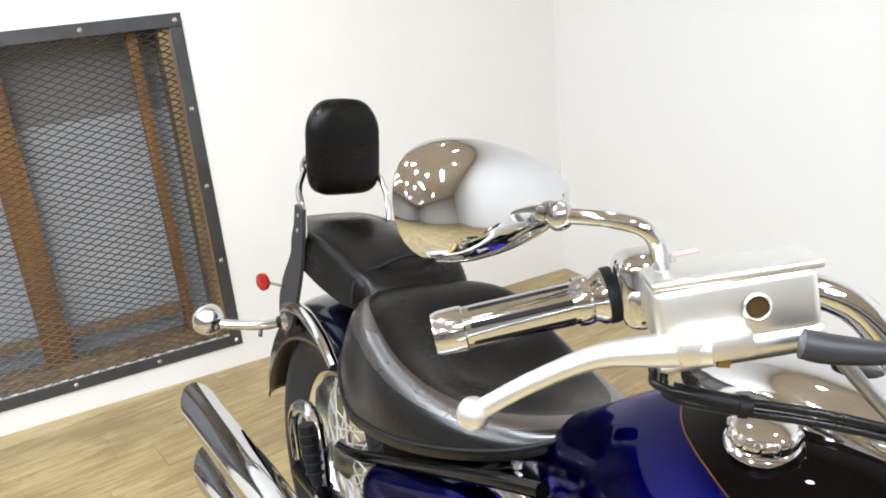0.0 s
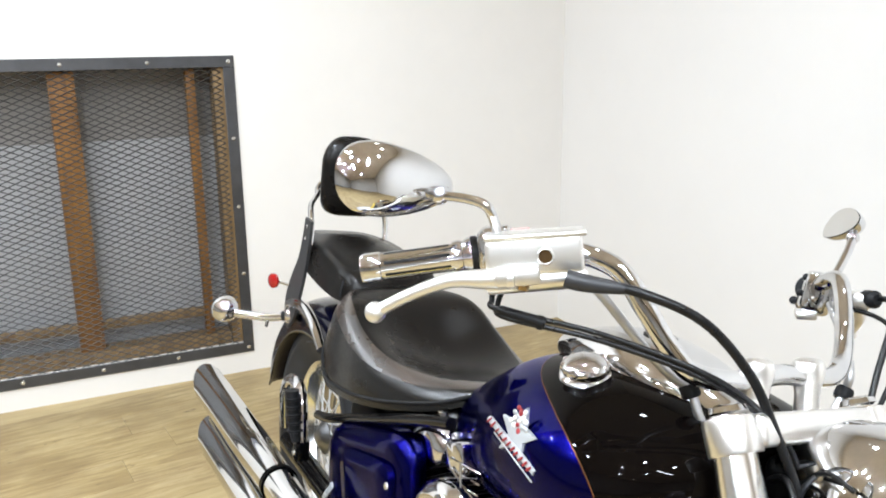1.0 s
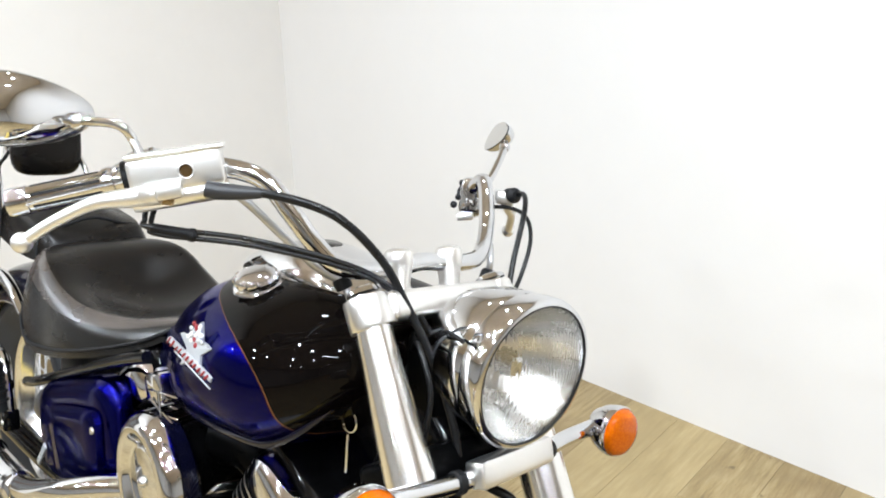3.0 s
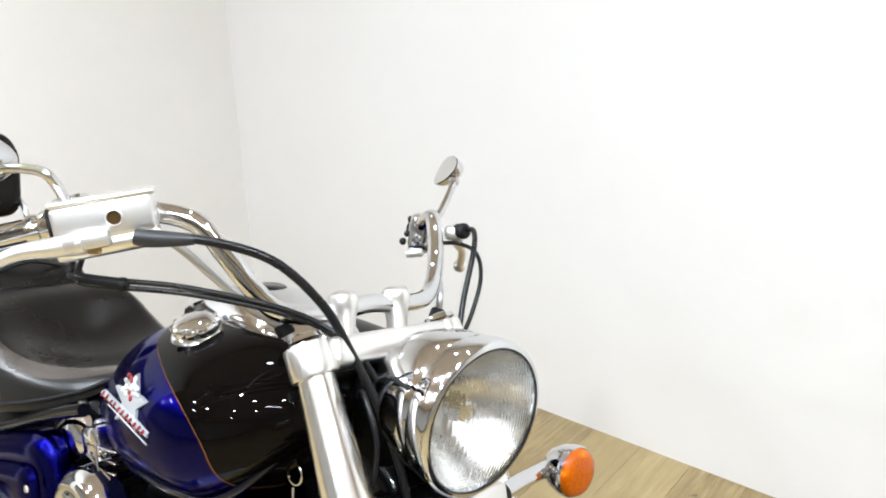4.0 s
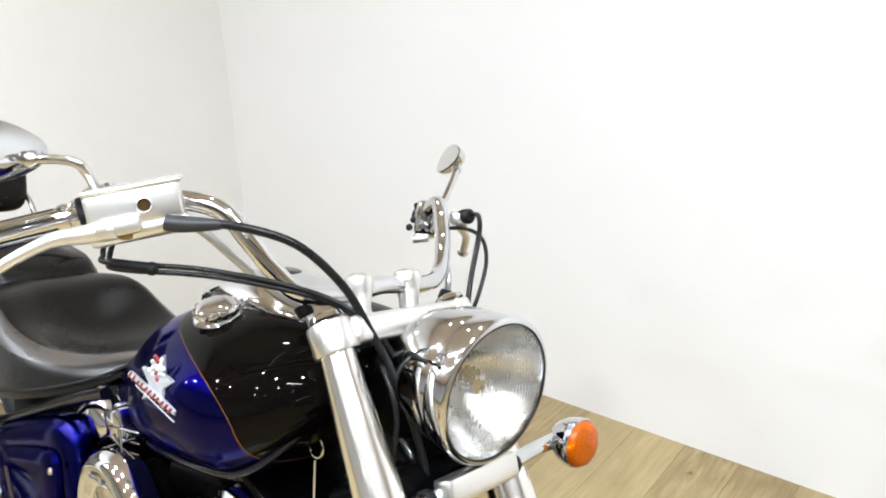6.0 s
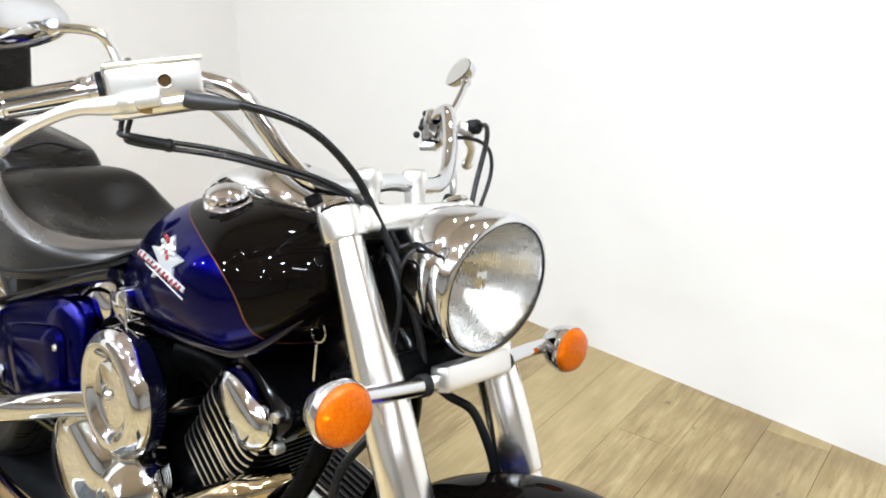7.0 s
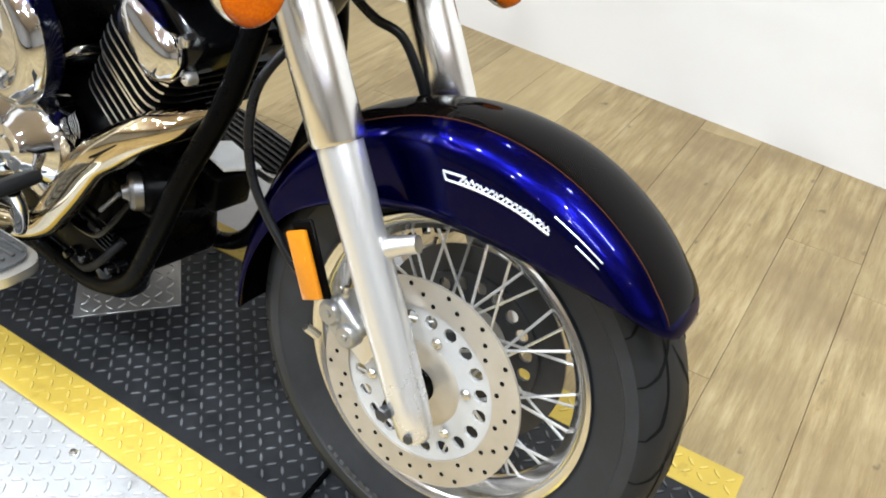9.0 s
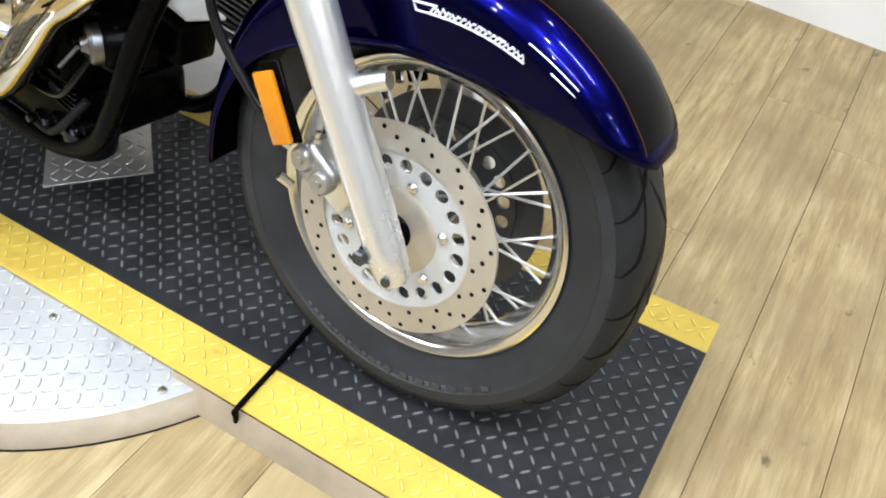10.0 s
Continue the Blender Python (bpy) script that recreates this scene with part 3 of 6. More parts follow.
def annulus_with_holes(r0, r1, count, hole_r, hole_at, thick, ring=16):
    """A flat ring pierced by a circle of round holes, in the xz plane about the y axis."""
    bm = bmesh.new()
    step = 2 * math.pi / count
    for k in range(count):
        mid = k * step
        cx, cy = hole_at * math.cos(mid), hole_at * math.sin(mid)
        outer = []
        side = ring // 4
        for s in range(side):
            a = mid - step / 2 + step * s / side
            outer.append((r1 * math.cos(a), r1 * math.sin(a)))
        for s in range(side):
            r, a = r1 + (r0 - r1) * s / side, mid + step / 2
            outer.append((r * math.cos(a), r * math.sin(a)))
        for s in range(side):
            a = mid + step / 2 - step * s / side
            outer.append((r0 * math.cos(a), r0 * math.sin(a)))
        for s in range(side):
            r, a = r0 + (r1 - r0) * s / side, mid - step / 2
            outer.append((r * math.cos(a), r * math.sin(a)))
        inner = []
        for ox, oy in outer:
            d = math.hypot(ox - cx, oy - cy)
            inner.append((cx + (ox - cx) / d * hole_r, cy + (oy - cy) / d * hole_r))
        lay = [[bm.verts.new((px, yy, py)) for px, py in loop] for loop in (outer, inner) for yy in (-thick / 2, thick / 2)]
        m = len(outer)
        for q in range(m):
            w = (q + 1) % m
            bm.faces.new((lay[0][q], lay[0][w], lay[2][w], lay[2][q]))
            bm.faces.new((lay[1][q], lay[3][q], lay[3][w], lay[1][w]))
            bm.faces.new((lay[2][q], lay[2][w], lay[3][w], lay[3][q]))
            if q < side or 2 * side <= q < 3 * side:
                bm.faces.new((lay[0][q], lay[1][q], lay[1][w], lay[0][w]))
    bmesh.ops.remove_doubles(bm, verts=bm.verts, dist=1e-6)
    return bm


def wheel(name, centre, r_out, half, r_rim, label, front, disc_side, grooves, shift=0.0):
    base = Matrix.Translation(centre)
    mid = Matrix.Translation((0, shift * 1.4, 0)) @ base
    hoop = Matrix.Translation((0, shift, 0)) @ base
    hub = turned([(0, -0.062), (0.018, -0.062), (0.03, -0.055), (0.046, -0.042), (0.046, -0.036), (0.032, -0.028), (0.028, 0.028), (0.046, 0.036), (0.046, 0.042), (0.03, 0.055), (0.018, 0.062), (0, 0.062)], base @ TO_Y, 32)
    w = P(name, hub, "cap_grey", label, front=front)
    h = half
    prof = [(r_rim + 0.006, -h * 0.50), (r_rim + 0.018, -h * 0.66), (r_out * 0.5 + r_rim * 0.5 + 0.004, -h * 0.95), (r_out - 0.045, -h), (r_out - 0.024, -h * 0.955), (r_out - 0.010, -h * 0.76), (r_out - 0.003, -h * 0.42), (r_out, 0)]
    prof = prof + [(r, -q) for r, q in reversed(prof[:-1])]
    prof = [tuple(q) for q in spline(prof, 3)]
    tyre = P("tyre", turned(prof, mid @ TO_Y, 96), "tyre", "black rubber tyre with curved grooves", w)
    hr = h * 0.59
    rim = [(r_rim - 0.019, 0), (r_rim - 0.017, -hr * 0.30), (r_rim - 0.008, -hr * 0.52), (r_rim - 0.005, -hr * 0.80), (r_rim + 0.001, -hr * 0.93), (r_rim + 0.006, -hr * 1.02), (r_rim + 0.011, -hr * 1.05), (r_rim + 0.0145, -hr * 1.0), (r_rim + 0.0150, -hr * 0.94), (r_rim + 0.011, -hr * 0.88)]
    rim = [(r, -q) for r, q in reversed(rim[1:])] + rim
    P("rim", turned(rim, hoop @ TO_Y, 96), "rim", "chrome rim", w)
    spoke = mesh_of("spoke", rod((0, 0, 0), (0, 0, 1), 1.0, 6), M["slider"])
    nip = r_rim - 0.016
    places = []
    for k in range(40):
        s = -1 if k % 2 else 1
        d = 1 if (k // 2) % 2 else -1
        a_rim = 2 * math.pi * (k + 0.5) / 40
        a_hub = a_rim + d * radians(48)
        a = Vector((0.043 * math.cos(a_hub), s * 0.038, 0.043 * math.sin(a_hub))) + Vector(centre)
        b = Vector((nip * math.cos(a_rim), s * 0.008 + shift, nip * math.sin(a_rim))) + Vector(centre)
        places.append(along(a, b) @ Matrix.Diagonal((0.0021, 0.0021, (b - a).length, 1)))
    copies("spoke", spoke, w, places)
    # the tread band, coloured darker than the lamp-facing sidewall, and grooves that start across it at the shoulder
    # and bend round the wheel
    band = [(r_out - 0.034, -h * 0.985), (r_out - 0.0228, -h * 0.958), (r_out - 0.009, -h * 0.76), (r_out - 0.002, -h * 0.42), (r_out + 0.001, 0)]
    band = band + [(r, -q) for r, q in reversed(band[:-1])]
    P("tread_band", turned([tuple(q) for q in spline(band, 3)], mid @ TO_Y, 96), "tread", "tread band with darker shading put into its colour", w)
    # near-black strips laid over the band; their colour holds the grooves' shade
    for first, turn in ((0, ((0, 0.975), (1.0, 0.90), (3.5, 0.77), (9, 0.62), (16, 0.52), (24, 0.46))), (-12, ((0, 0.975), (0.8, 0.84), (4, 0.56), (9, 0.24), (14, -0.04), (19, -0.25)))):
        bm = bmesh.new()
        curve = []
        for deg, f in spline(turn, 5):
            r = float(np.interp(abs(f), (0, 0.42, 0.76, 0.955, 0.985), (r_out, r_out - 0.003, r_out - 0.010, r_out - 0.024, r_out - 0.036)))
            curve.append(Vector((r * math.cos(radians(deg)), -h * f, r * math.sin(radians(deg)))))
        prev = None
        for k, q in enumerate(curve):
            d = curve[min(k + 1, len(curve) - 1)] - curve[max(k - 1, 0)]
            n_out = Vector((q.x, 0, q.z)).normalized() + Vector((0, q.y / h * 1.1 if abs(q.y) > h * 0.5 else q.y / h * 0.3, 0))
            s = d.cross(n_out).normalized() * (0.0022 * math.sin(math.pi * min(1, (k + 0.7) / len(curve))) + 0.0006)
            q = q + n_out.normalized() * 0.0022
            vs = [bm.verts.new(q - s), bm.verts.new(q + s)]
            if prev:
                bm.faces.new((prev[0], prev[1], vs[1], vs[0]))
            prev = vs
        groove = mesh_of("tread_groove", bm, M["groove"])
        spots = []
        for k in range(grooves):
            spots.append(mid @ pose(0, 0, 0, 0, -360 / grooves * k - 12 - first, 0))
            spots.append(mid @ pose(0, 0, 0, 0, -360 / grooves * (k + 0.5) - 12 - first, 0) @ Matrix.Diagonal((1, -1, 1, 1)))
        copies("tread_groove", groove, w, spots)
    # raised marks on the sidewall, in two groups
    rs = r_out * 0.5 + r_rim * 0.5 + 0.004
    mark = mesh_of("sidewall_mark", rounded((0.0075, 0.0016, 0.011), None, 0.0004, 1), M["sidewall_mark"])
    spots = []
    for a0 in (-122, 58):
        for k in range(19):
            if k not in (5, 12):
                a = radians(a0 + 3.1 * k)
                spots.append(mid @ Matrix.Translation((rs * math.cos(a), -h * 0.948, rs * math.sin(a))) @ pose(0, 0, 0, 0, 90 - math.degrees(a), 0))
    copies("sidewall_mark", mark, w, spots)
    # raised maker's lettering on the near sidewall, left as plain bars
    if shift:
        for k in range(11):
            t = radians(-112 + 6.2 * k)
            r = r_out - 0.056
            q = Vector((r * math.cos(t), -h * 1.0 - 0.0004, r * math.sin(t)))
            bar = rounded((0.013, 0.0008, 0.009), mid @ Matrix.Translation(q) @ pose(0, 0, 0, 0, 90 - math.degrees(t) + 12, 0), 0.0006, 1)
            part("sidewall_bar", bar, M["lettering"], tyre)
    for s in disc_side:
        bm = annulus_with_holes(0.062, 0.111, 20, 0.0098, 0.0930, 0.005)
        bm.transform(base @ Matrix.Translation((0, s * 0.062, 0)))
        # the far disc takes dark steel: its backlit shade is in the colour
        d = P("brake_disc", bm, "carrier" if s < 0 and front else "darkbox", "drilled steel brake disc on an aluminium carrier", w, sharp=30)
        bm = turned([(0.111, -0.0022), (0.149, -0.0022), (0.1492, 0.0022), (0.111, 0.0022), (0.111, -0.0022)], base @ Matrix.Translation((0, s * 0.0665, 0)) @ TO_Y, 80)
        part("friction_ring", bm, M["steel" if s < 0 and front else "darkbox"], d, "brown-tinged steel friction ring", None, 30)
        bm = turned([(0, 0.004), (0.05, 0.004), (0.062, 0.001), (0.066, -0.002), (0.066, -0.006), (0, -0.006)], base @ Matrix.Translation((0, s * 0.0635, 0)) @ (TO_Y if s < 0 else pose(0, 0, 0, -90, 0, 0)), 40)
        part("disc_centre", bm, M["steel" if front else "darkbox"], d, "plain centre plate", None, 30)
        flip = TO_Y if s < 0 else pose(0, 0, 0, -90, 0, 0)
        # raised black disc, coloured as the shade in the open bore
        part("axle_bore", turned([(0, 0.0052), (0.020, 0.0052), (0.024, 0.0065), (0.026, 0.0045)], base @ Matrix.Translation((0, s * 0.0635, 0)) @ flip, 28), M["black_matt"], d, "black axle bore")
        # flat dark discs laid on the ring, coloured as the holes' shade
        bm = turned([(0, 0.0), (0.0034, 0.0)], TO_Y, 8)
        hole = mesh_of("drill_hole", bm, M["groove"])
        spots = []
        for k in range(48):
            a = 2 * math.pi * k / 48
            r = (0.119, 0.130, 0.141)[k % 3]
            spots.append(base @ Matrix.Translation((r * math.cos(a), s * 0.0690, r * math.sin(a))))
        copies("drill_hole", hole, d, spots)
        nut = mesh_of("disc_bolt", turned([(0, 0.006), (0.0045, 0.0055), (0.0075, 0.002), (0.0075, 0)], TO_Y if s < 0 else pose(0, 0, 0, -90, 0, 0), 10), M["zinc"])
        copies("disc_bolt", nut, d, [base @ Matrix.Translation((0.073 * math.cos(a), s * 0.0665, 0.073 * math.sin(a))) for a in (2 * math.pi * (k + 0.3) / 6 for k in range(6))])
    return w



REAR = (-0.05, 0, 0.326)
wheel("front_wheel", AXLE, 0.315, 0.066, 0.204, "wire spoked front wheel", True, (-1, 1), 14, 0.022)
wheel("rear_wheel", REAR, 0.320, 0.085, 0.195, "wire spoked rear wheel", False, (), 22)


def front_fender():
    c = AXLE
    # angle from straight ahead, skirt radius, crown radius, half width
    rows = [(36, 0.345, 0.347, 0.034), (38, 0.340, 0.354, 0.058), (42, 0.328, 0.360, 0.076), (49, 0.304, 0.364, 0.085), (61, 0.268, 0.365, 0.088), (75, 0.247, 0.365, 0.088), (90, 0.238, 0.363, 0.086),
            (102, 0.234, 0.361, 0.078), (112, 0.236, 0.358, 0.074), (130, 0.252, 0.352, 0.074), (150, 0.282, 0.345, 0.074), (170, 0.300, 0.333, 0.073), (184, 0.312, 0.330, 0.070), (188, 0.320, 0.328, 0.062)]
    bm = bmesh.new()
    loops = []
    for a, r0, r1, w in spline(rows, 5):
        t = radians(a)
        sec = []
        shoulder = min(0.045, (r1 - r0) * 0.9)
        for k in range(25):
            u = -1 + 2 * k / 24
            # from the skirt's edge up the side, over the crown and down again
            s = abs(u)
            if s > 0.55:
                f = (s - 0.55) / 0.45
                y, r = w * (1.0 - 0.04 * f), (r1 - shoulder) + (r0 - r1 + shoulder) * f
            else:
                g = s / 0.55 * math.pi / 2
                y, r = w * math.sin(g), (r1 - shoulder) + shoulder * math.cos(g)
            sec.append((c.x + r * math.cos(t), math.copysign(y, u), c.z + r * math.sin(t)))
        loops.append(sec)
    bridge(bm, loops, False, False)
    f = P("front_fender", bm, "fender", "blue mudguard with a black crown and fine copper lines", front=True)
    mod = f.modifiers.new("thickness", "SOLIDIFY")
    mod.thickness, mod.offset = 0.003, -1

    def on_side(a, r, y=-0.0895):
        t = radians(a)
        return Vector((c.x + r * math.cos(t), y, c.z + r * math.sin(t)))

    # raised white script, left as slanting strokes, and three trailing lines
    def rail(a, up):
        return on_side(a, 0.2932 + 0.0006 * (91 - a) + up, -0.0896)

    P("script_frame", tube([rail(91.5, 0.0), rail(92.6, 0.0095), rail(87.0, 0.0092), rail(87.6, 0.0055)], 0.0015, 6, 1), "script_silver", "white raised script strokes", f)
    P("script_frame", tube([rail(91.5, 0.0), rail(87.2, 0.0)], 0.0013, 6, 1), "script_silver", "", f)
    rng = random.Random(3)
    a = 88.2
    while a > 67.5:
        tall = 0.0085 if abs(a - 85.6) < 0.6 else 0.0062
        P("script_stroke", tube([rail(a, 0.0008), rail(a - 0.5, tall), rail(a - 1.15, tall - rng.choice((0.0, 0.0008, 0.004)))], rng.uniform(0.0014, 0.0018), 6, 1), "script_silver", "", f)
        a -= rng.uniform(0.95, 1.3)
    P("script_underline", tube([rail(q, -0.0003) for q in (88.5, 82, 74, 66)], 0.0015, 6, 4), "script_silver", "", f)
    for a0, a1, r in ((67.5, 55.5, 0.3275), (61.0, 54.0, 0.3215)):
        P("trim_line", tube([on_side(a0 + (a1 - a0) * q / 4, r + 0.004 * q / 4, -0.0885 + 0.004 * (q / 4) ** 2) for q in range(5)], 0.0009, 6, 4), "script_silver", "", f)


front_fender()


def fork():
    def at(z, y):
        return Vector((1.341 + (0.944 - z) * 0.548, y, z))
    for s in (-1, 1):
        y = -0.132 if s < 0 else 0.118
        top, step, low = at(0.975, y), at(0.622, y), at(0.300, y)
        ln = (step - top).length
        upper = turned([(0, 0), (0.020, 0), (0.0222, 0.004), (0.0222, 0.040), (0.0250, 0.10), (0.0290, 0.175), (0.0318, 0.24), (0.0328, 0.30), (0.0328, ln - 0.004), (0.0310, ln), (0, ln)], along(top, step), 40)
        leg = P("fork_leg", upper, "polished", "polished aluminium fork leg with a chrome cover", front=True)
        ll = (low - step).length
        sl = turned([(0, 0.0), (0.0275, 0), (0.0275, 0.06), (0.0268, 0.075), (0.0262, ll * 0.6), (0.0250, ll - 0.05), (0.0225, ll - 0.008), (0.018, ll), (0, ll)], along(step, low), 40)
        slider = P("slider", sl, "slider", "satin aluminium lower fork tube", leg)
        lug = at(0.512, y)
        bm = tube([lug + Vector((0.012, -s * 0.004, 0.004)), lug + Vector((0.035, -s * 0.012, 0.016)), lug + Vector((0.056, -s * 0.016, 0.026))], [0.014, 0.012, 0.011], 12, 4)
        P("mudguard_lug", bm, "satin", "", leg)
        bolt_at = at(0.33, y) + Vector((-0.022, s * 0.020, 0.0))
        P("pinch_bolt", turned([(0, 0.012), (0.008, 0.012), (0.010, 0.010), (0.010, 0)], Matrix.Translation(bolt_at) @ (TO_Y if s < 0 else pose(0, 0, 0, -90, 0, 0)), 6), "darkbox", "", leg)
        P("axle_nut", turned([(0, 0.006), (0.012, 0.006), (0.014, 0.003), (0.014, -0.05)], Matrix.Translation((1.650, s * 0.128, 0.318)) @ (TO_Y if s < 0 else pose(0, 0, 0, -90, 0, 0)), 24), "black_matt", "", leg)
        P("drain_screw", turned([(0, 0.003), (0.006, 0.003), (0.0065, 0)], Matrix.Translation(at(0.312, y) + Vector((0.006, s * 0.0225, 0))) @ (TO_Y if s < 0 else pose(0, 0, 0, -90, 0, 0)), 12), "darkbox", "", leg)
        P("fork_cap", turned([(0.0, 0.009), (0.012, 0.009), (0.014, 0.007), (0.020, 0.006), (0.022, 0.0), (0.0, 0.0)], along(top + UP * 0.002, top + UP * 1.0), 24), "chrome", "chrome fork cap", leg)
    # yokes
    bm = bmesh.new()
    for s in (-1, 1):
        t = at(0.958, -0.132 if s < 0 else 0.118)
        turned([(0.0200, 0.016), (0.0272, 0.016), (0.0284, 0.013), (0.0290, -0.019), (0.0282, -0.022), (0.0210, -0.022)], along(t, t + UP), 32, bm)
    rounded((0.055, 0.215, 0.036), Matrix.Translation(at(0.958, -0.007)) @ pose(0, 0, 0, 0, -33 + 4, 0), 0.008, 3, bm)
    P("upper_yoke", bm, "brushed", "polished upper fork yoke", front=True)
    bm = bmesh.new()
    rounded((0.085, 0.30, 0.042), Matrix.Translation(at(0.775, 0) + Vector((-0.03, 0, 0))) @ pose(0, 0, 0, 0, -33 + 4, 0), 0.01, 3, bm)
    P("lower_yoke", bm, "black_matt", "black lower fork yoke", front=True)
    bm = rounded((0.03, 0.150, 0.034), Matrix.Translation(at(0.79, 0.0) + Vector((0.052, 0, 0.0))) @ pose(0, 0, 0, 0, -18, 0), 0.006, 2)
    P("lamp_bar", bm, "brushed", "polished bar carrying the turn signals", front=True)
    P("stem", rod(HEAD - UP * 0.13, HEAD + UP * 0.12, 0.033, 24), "black_matt", "black steering head", front=True)
    bm = rounded((0.075, 0.13, 0.12), pose(1.36, 0.01, 0.872), 0.02, 3)
    P("wiring_box", bm, "black_matt", "black wiring behind the headlight", front=True)


fork()


def headlight():
    c = Vector((1.487, -0.002, 0.906))
    m = Matrix.Translation(c) @ pose(0, 0, 0, 0, 90 + 4, -9) @ Matrix.Diagonal((1.04, 1.04, 1, 1))
    bucket = turned([(0.0, -0.152), (0.030, -0.150), (0.052, -0.138), (0.072, -0.110), (0.084, -0.075), (0.0885, -0.045), (0.089, -0.030), (0.0865, -0.026)], m, 64)
    h = P("headlight", bucket, "chrome", "round chrome headlight with a fluted clear lens", front=True)
    P("bezel", turned([(0.0865, -0.026), (0.0905, -0.026), (0.0930, -0.012), (0.0932, 0.000), (0.0918, 0.0055), (0.0885, 0.0085), (0.0855, 0.0090), (0.0845, 0.004), (0.083, -0.004)], m, 64), "chrome", "chrome bezel", h)
    P("gasket", turned([(0.0836, 0.0070), (0.0839, 0.0096), (0.0850, 0.0096), (0.0853, 0.0084)], m, 64), "rubber", "black rubber gasket", h)
    P("reflector_bowl", turned([(0.0, -0.085), (0.02, -0.083), (0.045, -0.066), (0.065, -0.040), (0.0828, -0.003)], m, 48), "silvered", "silvered reflector", h)
    P("lamp_shield", turned([(0.0, -0.022), (0.012, -0.024), (0.0165, -0.034), (0.0165, -0.050), (0.0155, -0.050)], m, 24), "chrome", "bulb shield", h)
    lens = turned([(0.0, 0.0245), (0.02, 0.0238), (0.045, 0.0195), (0.066, 0.0135), (0.0836, 0.0068), (0.0836, 0.0028), (0.065, 0.0095), (0.045, 0.0155), (0.02, 0.0198), (0.0, 0.0205)], m, 64)
    ob = P("lens", lens, "lens", "clear fluted glass", h)
    ob.visible_shadow = False
    P("adjuster", rod(m @ Vector((0.083, 0.03, -0.02)), m @ Vector((0.103, 0.03, -0.028)), 0.004, 8), "chrome", "", h)
    P("tag_wire", tube([c + Vector(q) for q in ((-0.085, -0.075, 0.035), (-0.06, -0.095, 0.048), (-0.035, -0.094, 0.042))], 0.0028, 6, 5), "cable", "", h)


headlight()


def turn_signal(name, c, facing, arm, front, label):
    """A round lamp: chrome cup, amber lens, stalk."""
    c = Vector(c)
    m = along(c, c + Vector(facing)) @ Matrix.Diagonal((0.92, 0.92, 0.92, 1))
    cup = turned([(0, -0.048), (0.012, -0.047), (0.026, -0.038), (0.036, -0.022), (0.0405, -0.006), (0.0415, 0.004), (0.0395, 0.008), (0.036, 0.006)], m, 40)
    s = P(name, cup, "chrome", label, front=front)
    P("lens", turned([(0.0375, 0.004), (0.0375, 0.012), (0.034, 0.017), (0.026, 0.0195), (0.0, 0.0215)], m, 40), "amber" if front else "red_lens", "ribbed amber lens" if front else "red lens", s)
    P("stalk", tube(arm, 0.0115, 14, 5), "chrome", "chrome stalk", s)
    a, b = Vector(arm[0]), Vector(arm[1])
    if not front:
        P("base_boss", ball(Matrix.Translation(a) @ Matrix.Diagonal((0.026, 0.018, 0.024, 1)), 20, 14), "chrome", "chrome base", s)
        P("wire_stub", tube([Vector(arm[1]) + Vector((0, 0, -0.008)), Vector(arm[1]) + Vector((0.002, -0.004, -0.026))], 0.005, 10, 3), "chrome", "", s)
    P("collar", turned([(0.0118, -0.006), (0.0145, -0.005), (0.0145, 0.005), (0.0118, 0.006)], along(a + (b - a) * 0.25, b), 20), "rubber", "", s)


turn_signal("turn_signal", (1.478, -0.253, 0.790), (1, -0.22, 0.06), [(1.470, -0.075, 0.783), (1.462, -0.15, 0.785), (1.450, -0.232, 0.788)], True, "round amber front turn signal in a chrome cup")
turn_signal("turn_signal", (1.485, 0.258, 0.776), (1, -0.18, 0.04), [(1.470, 0.075, 0.780), (1.462, 0.15, 0.779), (1.458, 0.235, 0.777)], True, "round amber front turn signal in a chrome cup")
turn_signal("turn_signal", (-0.325, -0.275, 0.610), (-1, -0.05, 0.0), [(-0.19, -0.125, 0.630), (-0.23, -0.175, 0.612), (-0.287, -0.252, 0.608)], False, "round rear turn signal in a chrome cup")


